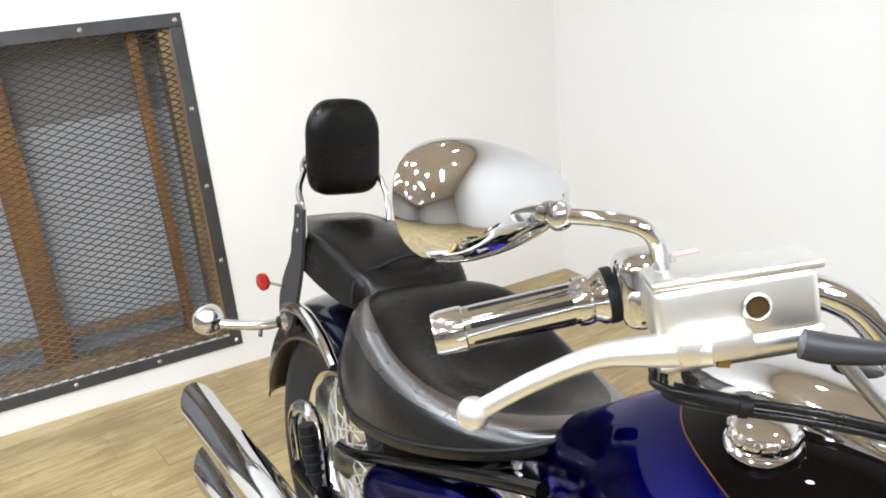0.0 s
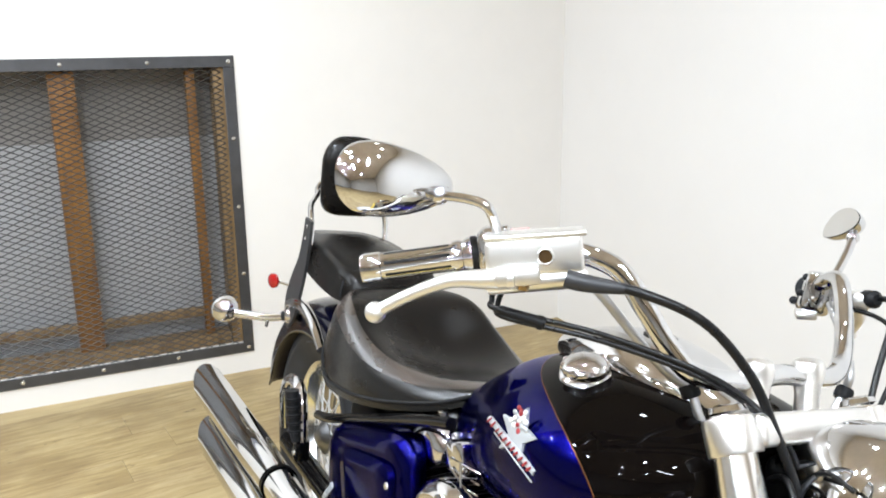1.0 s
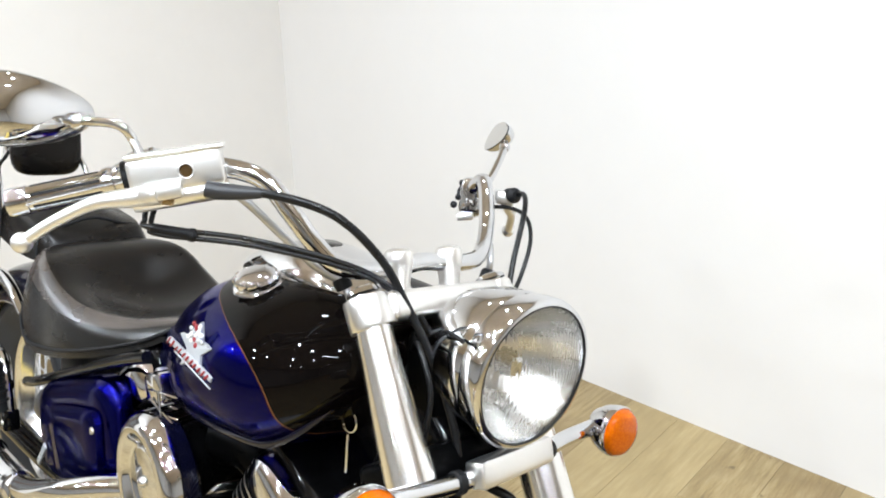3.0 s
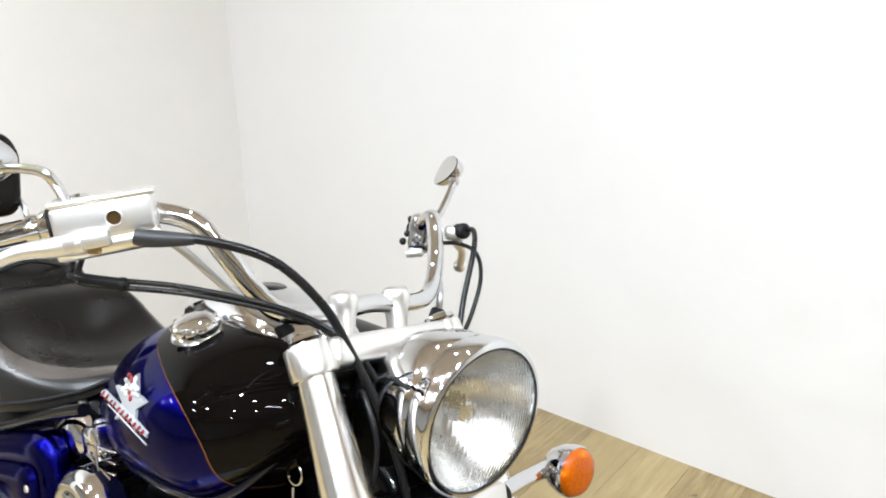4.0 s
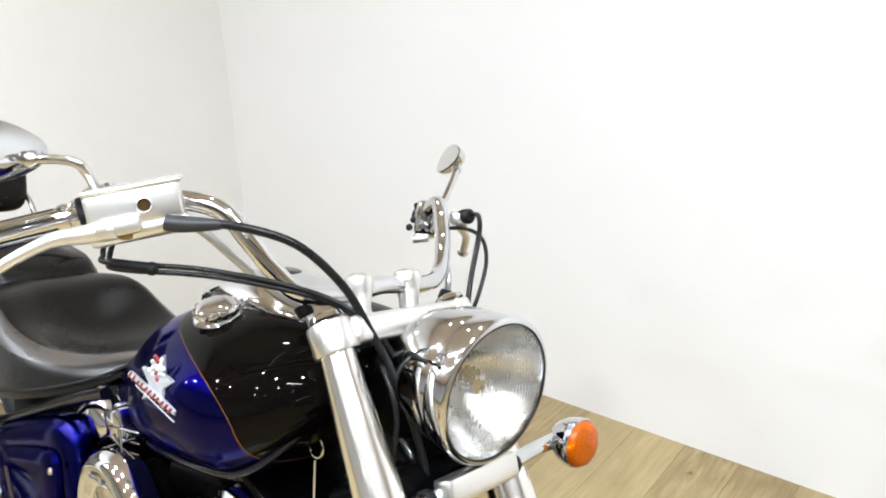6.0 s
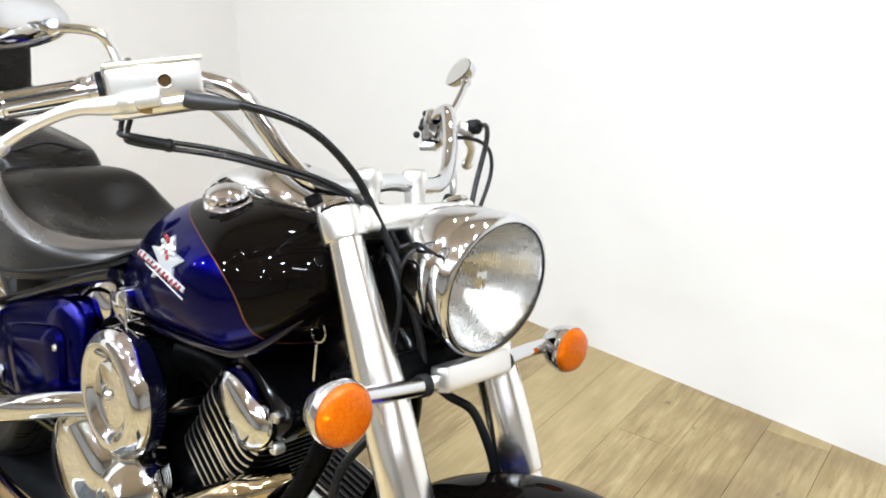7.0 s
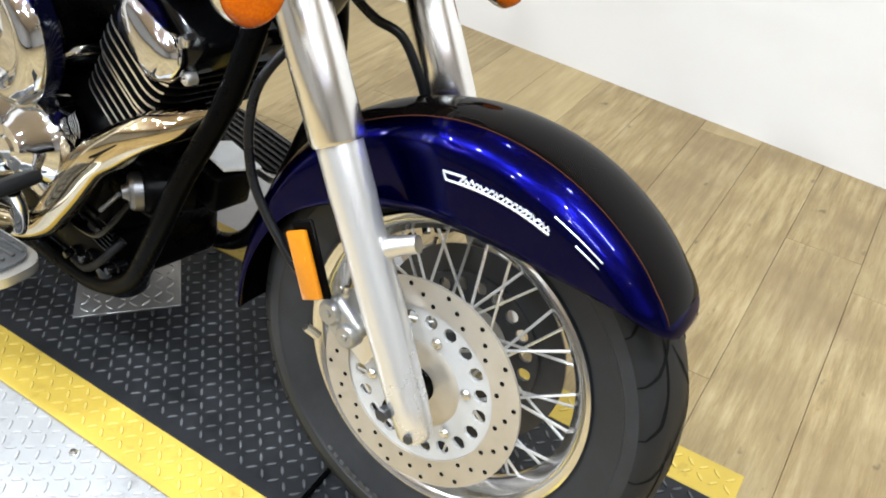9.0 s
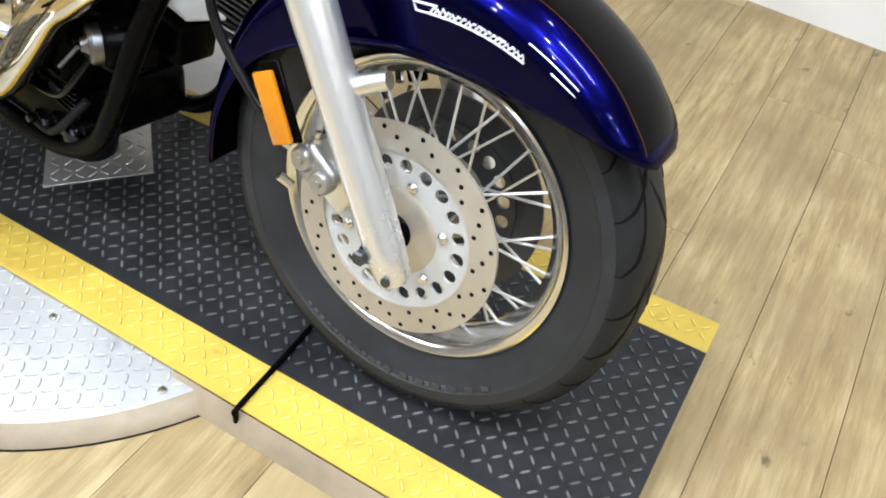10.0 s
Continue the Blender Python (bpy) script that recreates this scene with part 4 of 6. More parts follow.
def handlebar():
    right = [(1.272, 0.025, 0.998), (1.270, -0.05, 0.990), (1.254, -0.112, 0.995), (1.228, -0.136, 1.021), (1.205, -0.156, 1.054), (1.168, -0.183, 1.094), (1.110, -0.235, 1.098), (1.035, -0.282, 1.070), (0.965, -0.388, 1.028)]
    left = [(1.272, 0.025, 0.998), (1.272, 0.10, 0.992), (1.262, 0.165, 0.998), (1.225, 0.225, 1.035), (1.168, 0.280, 1.098), (1.120, 0.315, 1.085), (1.060, 0.380, 1.060), (1.000, 0.480, 1.025)]
    bm = tube(list(reversed(right)) + left[1:], 0.0127, 18, 8)
    h = P("handlebar", bm, "chrome", "swept chrome handlebar", front=True)
    for s, q in ((-1, right), (1, left)):
        a, b = Vector(q[-2]), Vector(q[-1])
        if s > 0:
            a, b = Vector((1.075, 0.362, 1.066)), Vector(q[-1])
        ln = (b - a).length
        m = along(a, b)
        grip = turned([(0.0128, 0.0), (0.0215, 0.0), (0.0218, 0.008), (0.0180, 0.014), (0.0168, 0.020), (0.0168, ln - 0.014), (0.0172, ln - 0.012), (0.0172, ln + 0.002), (0.015, ln + 0.006), (0, ln + 0.006)], m, 32)
        g = P("grip", grip, "chrome", "chrome grip with black rubber strips", h)
        for k in range(7):
            ang = 2 * math.pi * (k + 0.4) / 7
            bar = rounded((0.0052, 0.003, ln - 0.052), m @ pose(0.0158 * math.cos(ang), 0.0158 * math.sin(ang), ln / 2 + 0.004, 0, 0, math.degrees(ang) + 90), 0.0012, 1)
            P("rubber_strip", bar, "rubber", "black rubber strip" if k == 0 else "", g)
        P("inner_seal", turned([(0.0128, -0.004), (0.0222, -0.004), (0.0226, -0.001), (0.0226, 0.003), (0.0215, 0.005)], m, 32), "rubber", "black rubber seal", g)
        P("end_ring", turned([(0.0170, ln - 0.018), (0.0182, ln - 0.017), (0.0182, ln + 0.002), (0.0165, ln + 0.0070), (0, ln + 0.0075)], m, 32), "chrome", "chrome grip end", g)
        P("inner_ring", turned([(0.0168, 0.016), (0.0190, 0.016), (0.0198, 0.021), (0.0190, 0.027), (0.0168, 0.027)], m, 32), "chrome", "chrome ring", g)
    for y in (-0.026, 0.078):
        bm = bmesh.new()
        turned([(0.0, -0.055), (0.0165, -0.055), (0.0150, -0.040), (0.0145, -0.022), (0.0165, -0.008), (0.0195, 0.004), (0.0200, 0.012), (0.0180, 0.020), (0.0120, 0.0245), (0, 0.0255)], pose(1.276, y, 0.994, 0, -12, 0), 28, bm)
        P("riser", bm, "brushed", "polished handlebar riser", h)
    for q, d in (((1.235, -0.085, 0.966), (1.250, -0.077, 0.940)), ((1.262, 0.194, 0.965), (1.265, 0.176, 0.934))):
        P("cable_clip", turned([(0.004, -0.008), (0.0105, -0.008), (0.0118, -0.005), (0.0118, 0.005), (0.0105, 0.008), (0.004, 0.008)], along(q, d), 16), "rubber", "black cable clip", h)


handlebar()


def controls():
    # master cylinder with its reservoir and lid
    c = Vector((1.134, -0.275, 1.094))
    turn = pose(0, 0, 0, 0, 0, 52) @ pose(0, 0, 0, 0, -16, 0)
    m = Matrix.Translation(c) @ turn
    mc = P("master_cylinder", rounded((0.108, 0.048, 0.042), m, 0.006, 3), "satin", "silver brake master cylinder with a flat lid", front=True)
    P("lid", rounded((0.1125, 0.0488, 0.0062), m @ pose(0.0025, 0, 0.0228, 0, 1, 0), 0.0025, 3), "satin", "silver lid", mc)
    P("barrel", turned([(0, -0.055), (0.011, -0.055), (0.0125, -0.05), (0.0125, 0.05), (0.010, 0.056), (0, 0.056)], m @ pose(0.0, -0.012, -0.028, 0, 90, 0), 20), "brushed", "silver cylinder", mc)
    P("sight_glass", turned([(0, 0.0), (0.0065, 0.0), (0.0075, 0.0015), (0.0095, 0.0015), (0.0098, -0.002)], m @ pose(0.012, -0.0243, 0.0, 90, 0, 0), 20), "sight", "round brown oil sight glass", mc)
    P("sight_ring", turned([(0.0072, 0.001), (0.0085, 0.0022), (0.0100, 0.001)], m @ pose(0.012, -0.0243, 0.0, 90, 0, 0), 20), "satin", "", mc)
    P("clamp", turned([(0.0128, -0.013), (0.021, -0.013), (0.022, -0.010), (0.022, 0.010), (0.021, 0.013), (0.0128, 0.013)], along((1.062, -0.262, 1.082), (1.035, -0.282, 1.070)), 24), "chrome", "chrome clamp", mc)
    P("throttle_housing", rounded((0.046, 0.050, 0.058), Matrix.Translation((1.058, -0.268, 1.082)) @ turn, 0.012, 3), "chrome", "chrome throttle and switch housing", front=True)
    P("banjo_boot", tube([(1.190, -0.272, 1.081), (1.200, -0.263, 1.080), (1.216, -0.247, 1.081), (1.234, -0.228, 1.083)], [0.0100, 0.0102, 0.0088, 0.0062], 14, 5), "grey_plastic", "dark grey rubber boot", mc)
    for q in ((1.092, -0.292, 1.105), (1.078, -0.276, 1.108)):
        P("clamp_bolt", turned([(0, 0.007), (0.0035, 0.007), (0.004, 0.004), (0.0062, 0.004), (0.0066, -0.006)], Matrix.Translation(q) @ turn, 14), "chrome", "", mc)
    P("label_strip", rounded((0.034, 0.010, 0.0012), Matrix.Translation((1.076, -0.262, 1.1115)) @ turn, 0.0004, 1), "sticker", "faded pink label", mc)
    P("brass_fitting", turned([(0, -0.008), (0.008, -0.008), (0.008, 0.006), (0, 0.006)], Matrix.Translation((1.150, -0.296, 1.064)), 6), "brass", "", mc)
    # levers
    lever = tube([(1.150, -0.305, 1.068), (1.118, -0.325, 1.058), (1.092, -0.352, 1.048), (1.062, -0.382, 1.022), (1.034, -0.406, 0.992)], [0.012, 0.0115, 0.0085, 0.0075, 0.0075], 14, 8)
    lv = P("brake_lever", lever, "satin", "silver ball-ended brake lever", front=True)
    P("lever_ball", ball(Matrix.Translation((1.034, -0.406, 0.992)) @ Matrix.Diagonal((0.0125, 0.0125, 0.0125, 1)), 20, 12), "satin", "", lv)
    P("pivot_block", rounded((0.05, 0.026, 0.020), Matrix.Translation((1.146, -0.302, 1.070)) @ turn, 0.005, 2), "satin", "", lv)
    lever = tube([(1.170, 0.350, 1.066), (1.150, 0.385, 1.052), (1.135, 0.420, 1.035), (1.100, 0.465, 1.000)], [0.011, 0.010, 0.008, 0.0075], 14, 6)
    lv = P("clutch_lever", lever, "satin", "silver ball-ended clutch lever", front=True)
    P("lever_ball", ball(Matrix.Translation((1.100, 0.465, 1.000)) @ Matrix.Diagonal((0.012, 0.012, 0.012, 1)), 20, 12), "satin", "", lv)
    P("pivot_block", rounded((0.045, 0.03, 0.022), Matrix.Translation((1.172, 0.336, 1.075)) @ pose(0, 0, 0, 0, 0, -50), 0.006, 2), "satin", "", lv)
    P("adjuster", turned([(0, -0.01), (0.012, -0.01), (0.0135, -0.006), (0.0135, 0.012), (0.008, 0.018), (0, 0.018)], along((1.188, 0.333, 1.080), (1.24, 0.31, 1.09)), 16), "rubber", "black cable adjuster", lv)
    box = P("switch_box", rounded((0.050, 0.046, 0.066), Matrix.Translation((1.105, 0.335, 1.066)) @ pose(0, 0, 0, 0, 0, -52), 0.012, 3), "chrome", "chrome switch box with black buttons", front=True)
    for q, r in (((1.094, 0.314, 1.088), 0.006), ((1.090, 0.312, 1.062), 0.0055), ((1.085, 0.309, 1.048), 0.0065), ((1.098, 0.317, 1.045), 0.005)):
        P("button", ball(Matrix.Translation(q) @ Matrix.Diagonal((r, r, r, 1)), 12, 8), "rubber", "black button", box)
    P("box_base", rounded((0.046, 0.030, 0.012), Matrix.Translation((1.100, 0.326, 1.030)) @ pose(0, 0, 0, 10, 0, -52), 0.003, 2), "brushed", "", box)


controls()


def mirror(side, c, yaw, pitch, roll, size, stem, label):
    """An oval mirror: convex chrome shell in front, glass behind."""
    m = Matrix.Translation(c) @ pose(0, 0, 0, 0, pitch, yaw) @ pose(0, 0, 0, roll, 0, 0) @ Matrix.Diagonal((size, size, size, 1))
    bm = bmesh.new()
    loops = []
    for k in range(12):
        t = k / 11
        d = 0.036 * math.cos(t * math.pi / 2) ** 0.9
        f = math.sin(t * math.pi / 2) ** 0.8
        ring = []
        for i in range(40):
            a = 2 * math.pi * i / 40
            ca, sa = math.cos(a), math.sin(a)
            y = 0.080 * math.copysign(abs(ca) ** 0.88, ca)
            z = 0.041 * math.copysign(abs(sa) ** 0.88, sa) * (1 + 0.30 * side * y / 0.08)
            ring.append(m @ Vector((d, y * max(f, 0.001), z * max(f, 0.001))))
        loops.append(ring)
    bridge(bm, loops, True)
    mi = P("mirror", bm, "chrome", label, front=True)
    bm = bmesh.new()
    ring = []
    for i in range(40):
        a = 2 * math.pi * i / 40
        ca, sa = math.cos(a), math.sin(a)
        y = 0.078 * math.copysign(abs(ca) ** 0.88, ca)
        ring.append(m @ Vector((-0.0022, y, 0.039 * math.copysign(abs(sa) ** 0.88, sa) * (1 + 0.30 * side * y / 0.08))))
    bm.faces.new([bm.verts.new(q) for q in ring])
    P("mirror_glass", bm, "mirror_glass", "silvered glass", mi)
    P("stem", tube(stem, 0.0058 if side < 0 else 0.0072, 12, 6), "chrome", "bent chrome stem", mi)
    P("joint", ball(Matrix.Translation(stem[0]) @ Matrix.Diagonal((0.011, 0.011, 0.011, 1)), 16, 10), "chrome", "", mi)


M["mirror_glass"] = plain("mirror_glass", (0.85, 0.86, 0.86, 1), 0.02, 1.0, 0.01, 5, rvary=0.01)
mirror(-1, (1.004, -0.394, 1.142), 4, -14, 0, 1.0, [(1.040, -0.352, 1.136), (1.075, -0.338, 1.140), (1.100, -0.326, 1.136), (1.098, -0.305, 1.110), (1.088, -0.292, 1.088)], "oval chrome mirror on a bent stem")
mirror(1, (1.016, 0.504, 1.176), 51.9, 21.5, -7.1, 0.74, [(1.056, 0.478, 1.156), (1.070, 0.450, 1.135), (1.088, 0.400, 1.094), (1.096, 0.362, 1.075)], "oval chrome mirror turned inward on a short stem")


def cables():
    runs = [("brake_hose", [(1.200, -0.265, 1.080), (1.240, -0.222, 1.083), (1.288, -0.162, 1.066), (1.328, -0.117, 1.020), (1.356, -0.090, 0.965), (1.388, -0.066, 0.900), (1.425, -0.058, 0.830), (1.440, -0.055, 0.775)], 0.0055),
            ("throttle_cable", [(1.090, -0.285, 1.045), (1.092, -0.288, 1.028), (1.115, -0.291, 1.022), (1.20, -0.212, 1.022), (1.29, -0.115, 1.000), (1.350, -0.070, 0.960), (1.385, -0.045, 0.900)], 0.0034),
            ("throttle_cable", [(1.098, -0.280, 1.042), (1.10, -0.284, 1.022), (1.122, -0.284, 1.015), (1.205, -0.205, 1.014), (1.293, -0.108, 0.992), (1.348, -0.062, 0.950), (1.378, -0.035, 0.890)], 0.0034),
            ("clutch_cable", [(1.205, 0.330, 1.086), (1.230, 0.312, 1.086), (1.252, 0.286, 1.060), (1.272, 0.245, 0.990), (1.292, 0.212, 0.930), (1.330, 0.150, 0.880)], 0.0045),
            ("switch_cable", [(1.130, 0.330, 1.050), (1.190, 0.325, 1.060), (1.242, 0.308, 1.052), (1.274, 0.282, 1.018), (1.286, 0.250, 0.965), (1.294, 0.210, 0.920)], 0.0035),
            ("fork_hose", [(1.425, -0.052, 0.800), (1.420, -0.100, 0.720), (1.390, -0.135, 0.640), (1.400, -0.140, 0.540), (1.455, -0.132, 0.460), (1.500, -0.128, 0.425)], 0.0062),
            ("fork_hose", [(1.385, 0.030, 0.745), (1.413, 0.050, 0.719), (1.445, 0.070, 0.703), (1.470, 0.085, 0.660), (1.486, 0.095, 0.617), (1.500, 0.110, 0.540), (1.515, 0.128, 0.450)], 0.0068)]
    runs.append(("loom_wire", [(1.335, -0.0475, 0.90), (1.385, -0.095, 0.925), (1.418, -0.101, 0.875), (1.412, -0.095, 0.80), (1.395, -0.057, 0.74)], 0.0034))
    for name, pts, r in runs:
        P(name, tube(pts, r, 10, 7), "cable", "black sheathed cable" if "cable" in name else "black rubber hose", front=True)
    for run in ([(1.150, -0.232, 1.080), (1.172, -0.206, 1.066), (1.190, -0.155, 1.023), (1.215, -0.115, 0.986), (1.235, -0.085, 0.966), (1.250, -0.077, 0.940), (1.275, -0.06, 0.90)],
                [(1.150, 0.300, 1.060), (1.225, 0.232, 1.022), (1.262, 0.196, 0.994), (1.262, 0.194, 0.965), (1.265, 0.176, 0.934), (1.29, 0.15, 0.89)]):
        P("wiring_conduit", tube(run, 0.0056, 10, 7), "cover_satin", "grey sheathed wiring along the handlebar", front=True)
    P("cable_sleeve", tube([(1.112, -0.289, 1.021), (1.135, -0.272, 1.0205), (1.155, -0.255, 1.020)], 0.0064, 10, 4), "rubber", "black rubber sleeve", front=True)
    P("cable_tie", turned([(0.0064, -0.003), (0.0085, -0.003), (0.0085, 0.003), (0.0064, 0.003)], along((1.150, -0.259, 1.019), (1.20, -0.212, 1.020)), 12), "rubber", "", front=True)


cables()


def caliper(side):
    c = Vector((1.545, side * 0.098, 0.385))
    bm = rounded((0.064, 0.042, 0.050), Matrix.Translation(c) @ pose(0, 0, 0, 0, 34, 0), 0.011, 3)
    k = P("brake_caliper", bm, "caliper", "cast aluminium brake caliper", front=True)
    for d in (Vector((-0.014, side * 0.020, 0.010)), Vector((0.016, side * 0.020, -0.010))):
        P("cylinder_cap", turned([(0, 0.010), (0.004, 0.010), (0.005, 0.007), (0.013, 0.008), (0.017, 0.003), (0.0175, -0.01)], Matrix.Translation(c + d) @ (TO_Y if side < 0 else pose(0, 0, 0, -90, 0, 0)), 24), "caliper", "", k)
    P("bleed_nipple", turned([(0, 0.016), (0.0035, 0.016), (0.004, 0.008), (0.006, 0.007), (0.006, -0.004)], Matrix.Translation(c + Vector((-0.006, side * 0.006, 0.030))), 10), "zinc", "", k)
    P("bracket", rounded((0.05, 0.010, 0.11), Matrix.Translation(c + Vector((0.035, -side * 0.012, -0.005))) @ pose(0, 0, 0, 0, 30, 0), 0.004, 2), "satin", "", k)
    for d in ((-0.030, 0.018, 0.040), (-0.044, 0.010, 0.012), (-0.030, 0.018, -0.036)):
        P("caliper_bolt", rod(c + Vector((d[0], side * d[1], d[2])), c + Vector((d[0] - 0.012, side * (d[1] + 0.012), d[2] + 0.014)), 0.0065, 8), "zinc", "", k)
    rm = Matrix.Translation((1.505, side * 0.150, 0.463)) @ pose(0, 0, 0, 0, -26, 0)
    r = P("side_reflector", rounded((0.030, 0.008, 0.088), rm, 0.003, 2), "reflector_amber", "long amber side reflector on a black bracket", front=True)
    P("reflector_back", rounded((0.034, 0.006, 0.10), rm @ pose(0.006, -side * 0.008, 0.004), 0.002, 1), "black_matt", "", r)


caliper(-1)
caliper(1)


def section(x, w, top, bot, n_top=2.3, n_bot=2.6, count=40):
    """An upright closed outline across the bike."""
    zc = bot + (top - bot) * 0.45
    out = []
    for k in range(count):
        a = 2 * math.pi * k / count
        ca, sa = math.cos(a), math.sin(a)
        n = n_top if sa >= 0 else n_bot
        y = w * math.copysign(abs(ca) ** (2 / n), ca)
        z = zc + (top - zc if sa >= 0 else zc - bot) * math.copysign(abs(sa) ** (2 / n), sa)
        out.append((x, y, z))
    return out


def lofted(rows, steps=6, **kw):
    bm = bmesh.new()
    bridge(bm, [section(*q, **kw) for q in spline(rows, steps)])
    return bm


def tank():
    rows = [(0.60, 0.022, 0.712, 0.672), (0.64, 0.045, 0.735, 0.664), (0.70, 0.076, 0.768, 0.656), (0.77, 0.104, 0.812, 0.652), (0.84, 0.128, 0.860, 0.657), (0.92, 0.162, 0.905, 0.674), (1.02, 0.194, 0.938, 0.696), (1.12, 0.208, 0.953, 0.715), (1.20, 0.203, 0.955, 0.730), (1.27, 0.172, 0.946, 0.780), (1.315, 0.120, 0.930, 0.835), (1.338, 0.060, 0.912, 0.865)]
    t = P("fuel_tank", lofted(rows, 8, count=56), "tank", "teardrop fuel tank in metallic blue and brown-black")
    for s in (-1, 1):
        seam = [(0.70, 0.059, 0.662), (0.77, 0.080, 0.662), (0.84, 0.098, 0.670), (0.92, 0.124, 0.688), (1.02, 0.148, 0.713), (1.12, 0.159, 0.733), (1.20, 0.156, 0.750), (1.255, 0.142, 0.785), (1.295, 0.112, 0.835), (1.320, 0.080, 0.880)]
        P("tank_seam", tube([(x, s * y, z) for x, y, z in seam], 0.0065, 10, 5), "blue_dark", "dark rolled seam along the tank", t)
    cap_m = Matrix.Translation((1.094, -0.114, 0.944)) @ pose(0, 0, 0, 14, 4, 0) @ Matrix.Diagonal((0.86, 0.86, 1, 1))
    cap = P("filler_cap", turned([(0.0, 0.016), (0.018, 0.0155), (0.030, 0.013), (0.036, 0.009), (0.0375, 0.004), (0.036, -0.002), (0.040, -0.004), (0.042, -0.008), (0.0, -0.008)], cap_m, 40), "chrome", "scalloped chrome filler cap", t)
    for k in range(12):
        a = 2 * math.pi * k / 12
        P("cap_lobe", ball(cap_m @ Matrix.Translation((0.0335 * math.cos(a), 0.0335 * math.sin(a), 0.0055)) @ Matrix.Diagonal((0.006, 0.006, 0.007, 1)), 10, 8), "chrome", "", cap)
    rows = [(0.895, 0.012, 0.922, 0.905), (0.92, 0.036, 0.940, 0.90), (0.98, 0.060, 0.966, 0.90), (1.05, 0.073, 0.986, 0.91), (1.12, 0.076, 0.990, 0.91), (1.19, 0.070, 0.980, 0.91), (1.25, 0.052, 0.962, 0.90), (1.285, 0.022, 0.945, 0.90)]
    con = P("tank_console", lofted(rows, 6), "chrome", "teardrop chrome console on the tank", t)
    P("dial_face", turned([(0, 0.002), (0.022, 0.0015), (0.024, 0.0)], Matrix.Translation((1.10, 0.0, 0.9895)) @ pose(0, 0, 0, 0, 3, 0), 32), "black", "dark glass dial", con)
    # badge: a silver star behind a flower shape and a slanting red script left as strokes
    bm_ = Matrix.Translation((1.095, -0.2065, 0.860)) @ pose(0, 0, 0, 0, 0, 7) @ pose(0, 0, 0, -12, 10, 0) @ pose(0, 0, 0, 90, 0, 0) @ Matrix.Diagonal((1.14, 1.14, 1.14, 1))
    bm = bmesh.new()
    star = []
    for k in range(10):
        r = 0.034 if k % 2 == 0 else 0.0145
        q = math.pi / 2 + math.pi * k / 5 + 0.12
        star.append((r * math.cos(q), r * math.sin(q)))
    lo = [bm.verts.new(bm_ @ Vector((x, y, -0.004))) for x, y in star]
    hi = [bm.verts.new(bm_ @ Vector((x * 0.94, y * 0.94, 0.0018))) for x, y in star]
    top = bm.verts.new(bm_ @ Vector((0, 0, 0.0034)))
    for k in range(10):
        bm.faces.new((lo[k], lo[(k + 1) % 10], hi[(k + 1) % 10], hi[k]))
        bm.faces.new((hi[k], hi[(k + 1) % 10], top))
    b = P("tank_badge", bm, "badge_grey", "silver star badge with red and white script", t, sharp=12)
    rng = random.Random(8)
    for k in range(15):
        q = 2.4 * k
        at = (0.0038 * math.sqrt(k) * math.cos(q), 0.0038 * math.sqrt(k) * math.sin(q))
        P("rosette", ball(bm_ @ Matrix.Translation((at[0] - 0.004, at[1] + 0.016, 0.0026)) @ Matrix.Rotation(q, 4, "Z") @ Matrix.Diagonal((rng.uniform(0.003, 0.005), 0.0032, 0.0020, 1)), 8, 6), ("white_paint", "badge_grey", "red_paint", "white_paint")[k % 4], "", b)
    band = [bm_ @ Vector((u, -0.0125 - 0.10 * u, 0.0030)) for u in (-0.046, -0.02, 0.01, 0.048)]
    P("script_band", tube(band, 0.0042, 8, 3), "badge_grey", "", b)
    for k in range(11):
        u = -0.042 + 0.0083 * k + rng.uniform(-0.001, 0.001)
        y = -0.0125 - 0.10 * u
        hi = 0.0048 if k in (0, 1) else rng.uniform(0.002, 0.0036)
        P("script_stroke", tube([bm_ @ Vector((u - 0.0012, y - 0.0032, 0.0070)), bm_ @ Vector((u + 0.0006, y, 0.0074)), bm_ @ Vector((u + 0.0022, y + hi, 0.0070))], rng.uniform(0.0012, 0.0019), 6, 2), "red_paint", "", b)
    P("script_underline", tube([bm_ @ Vector((u, -0.0205 - 0.14 * u, 0.0040)) for u in (-0.03, 0.0, 0.03, 0.050)], 0.0010, 6, 3), "badge_grey", "", b)


tank()


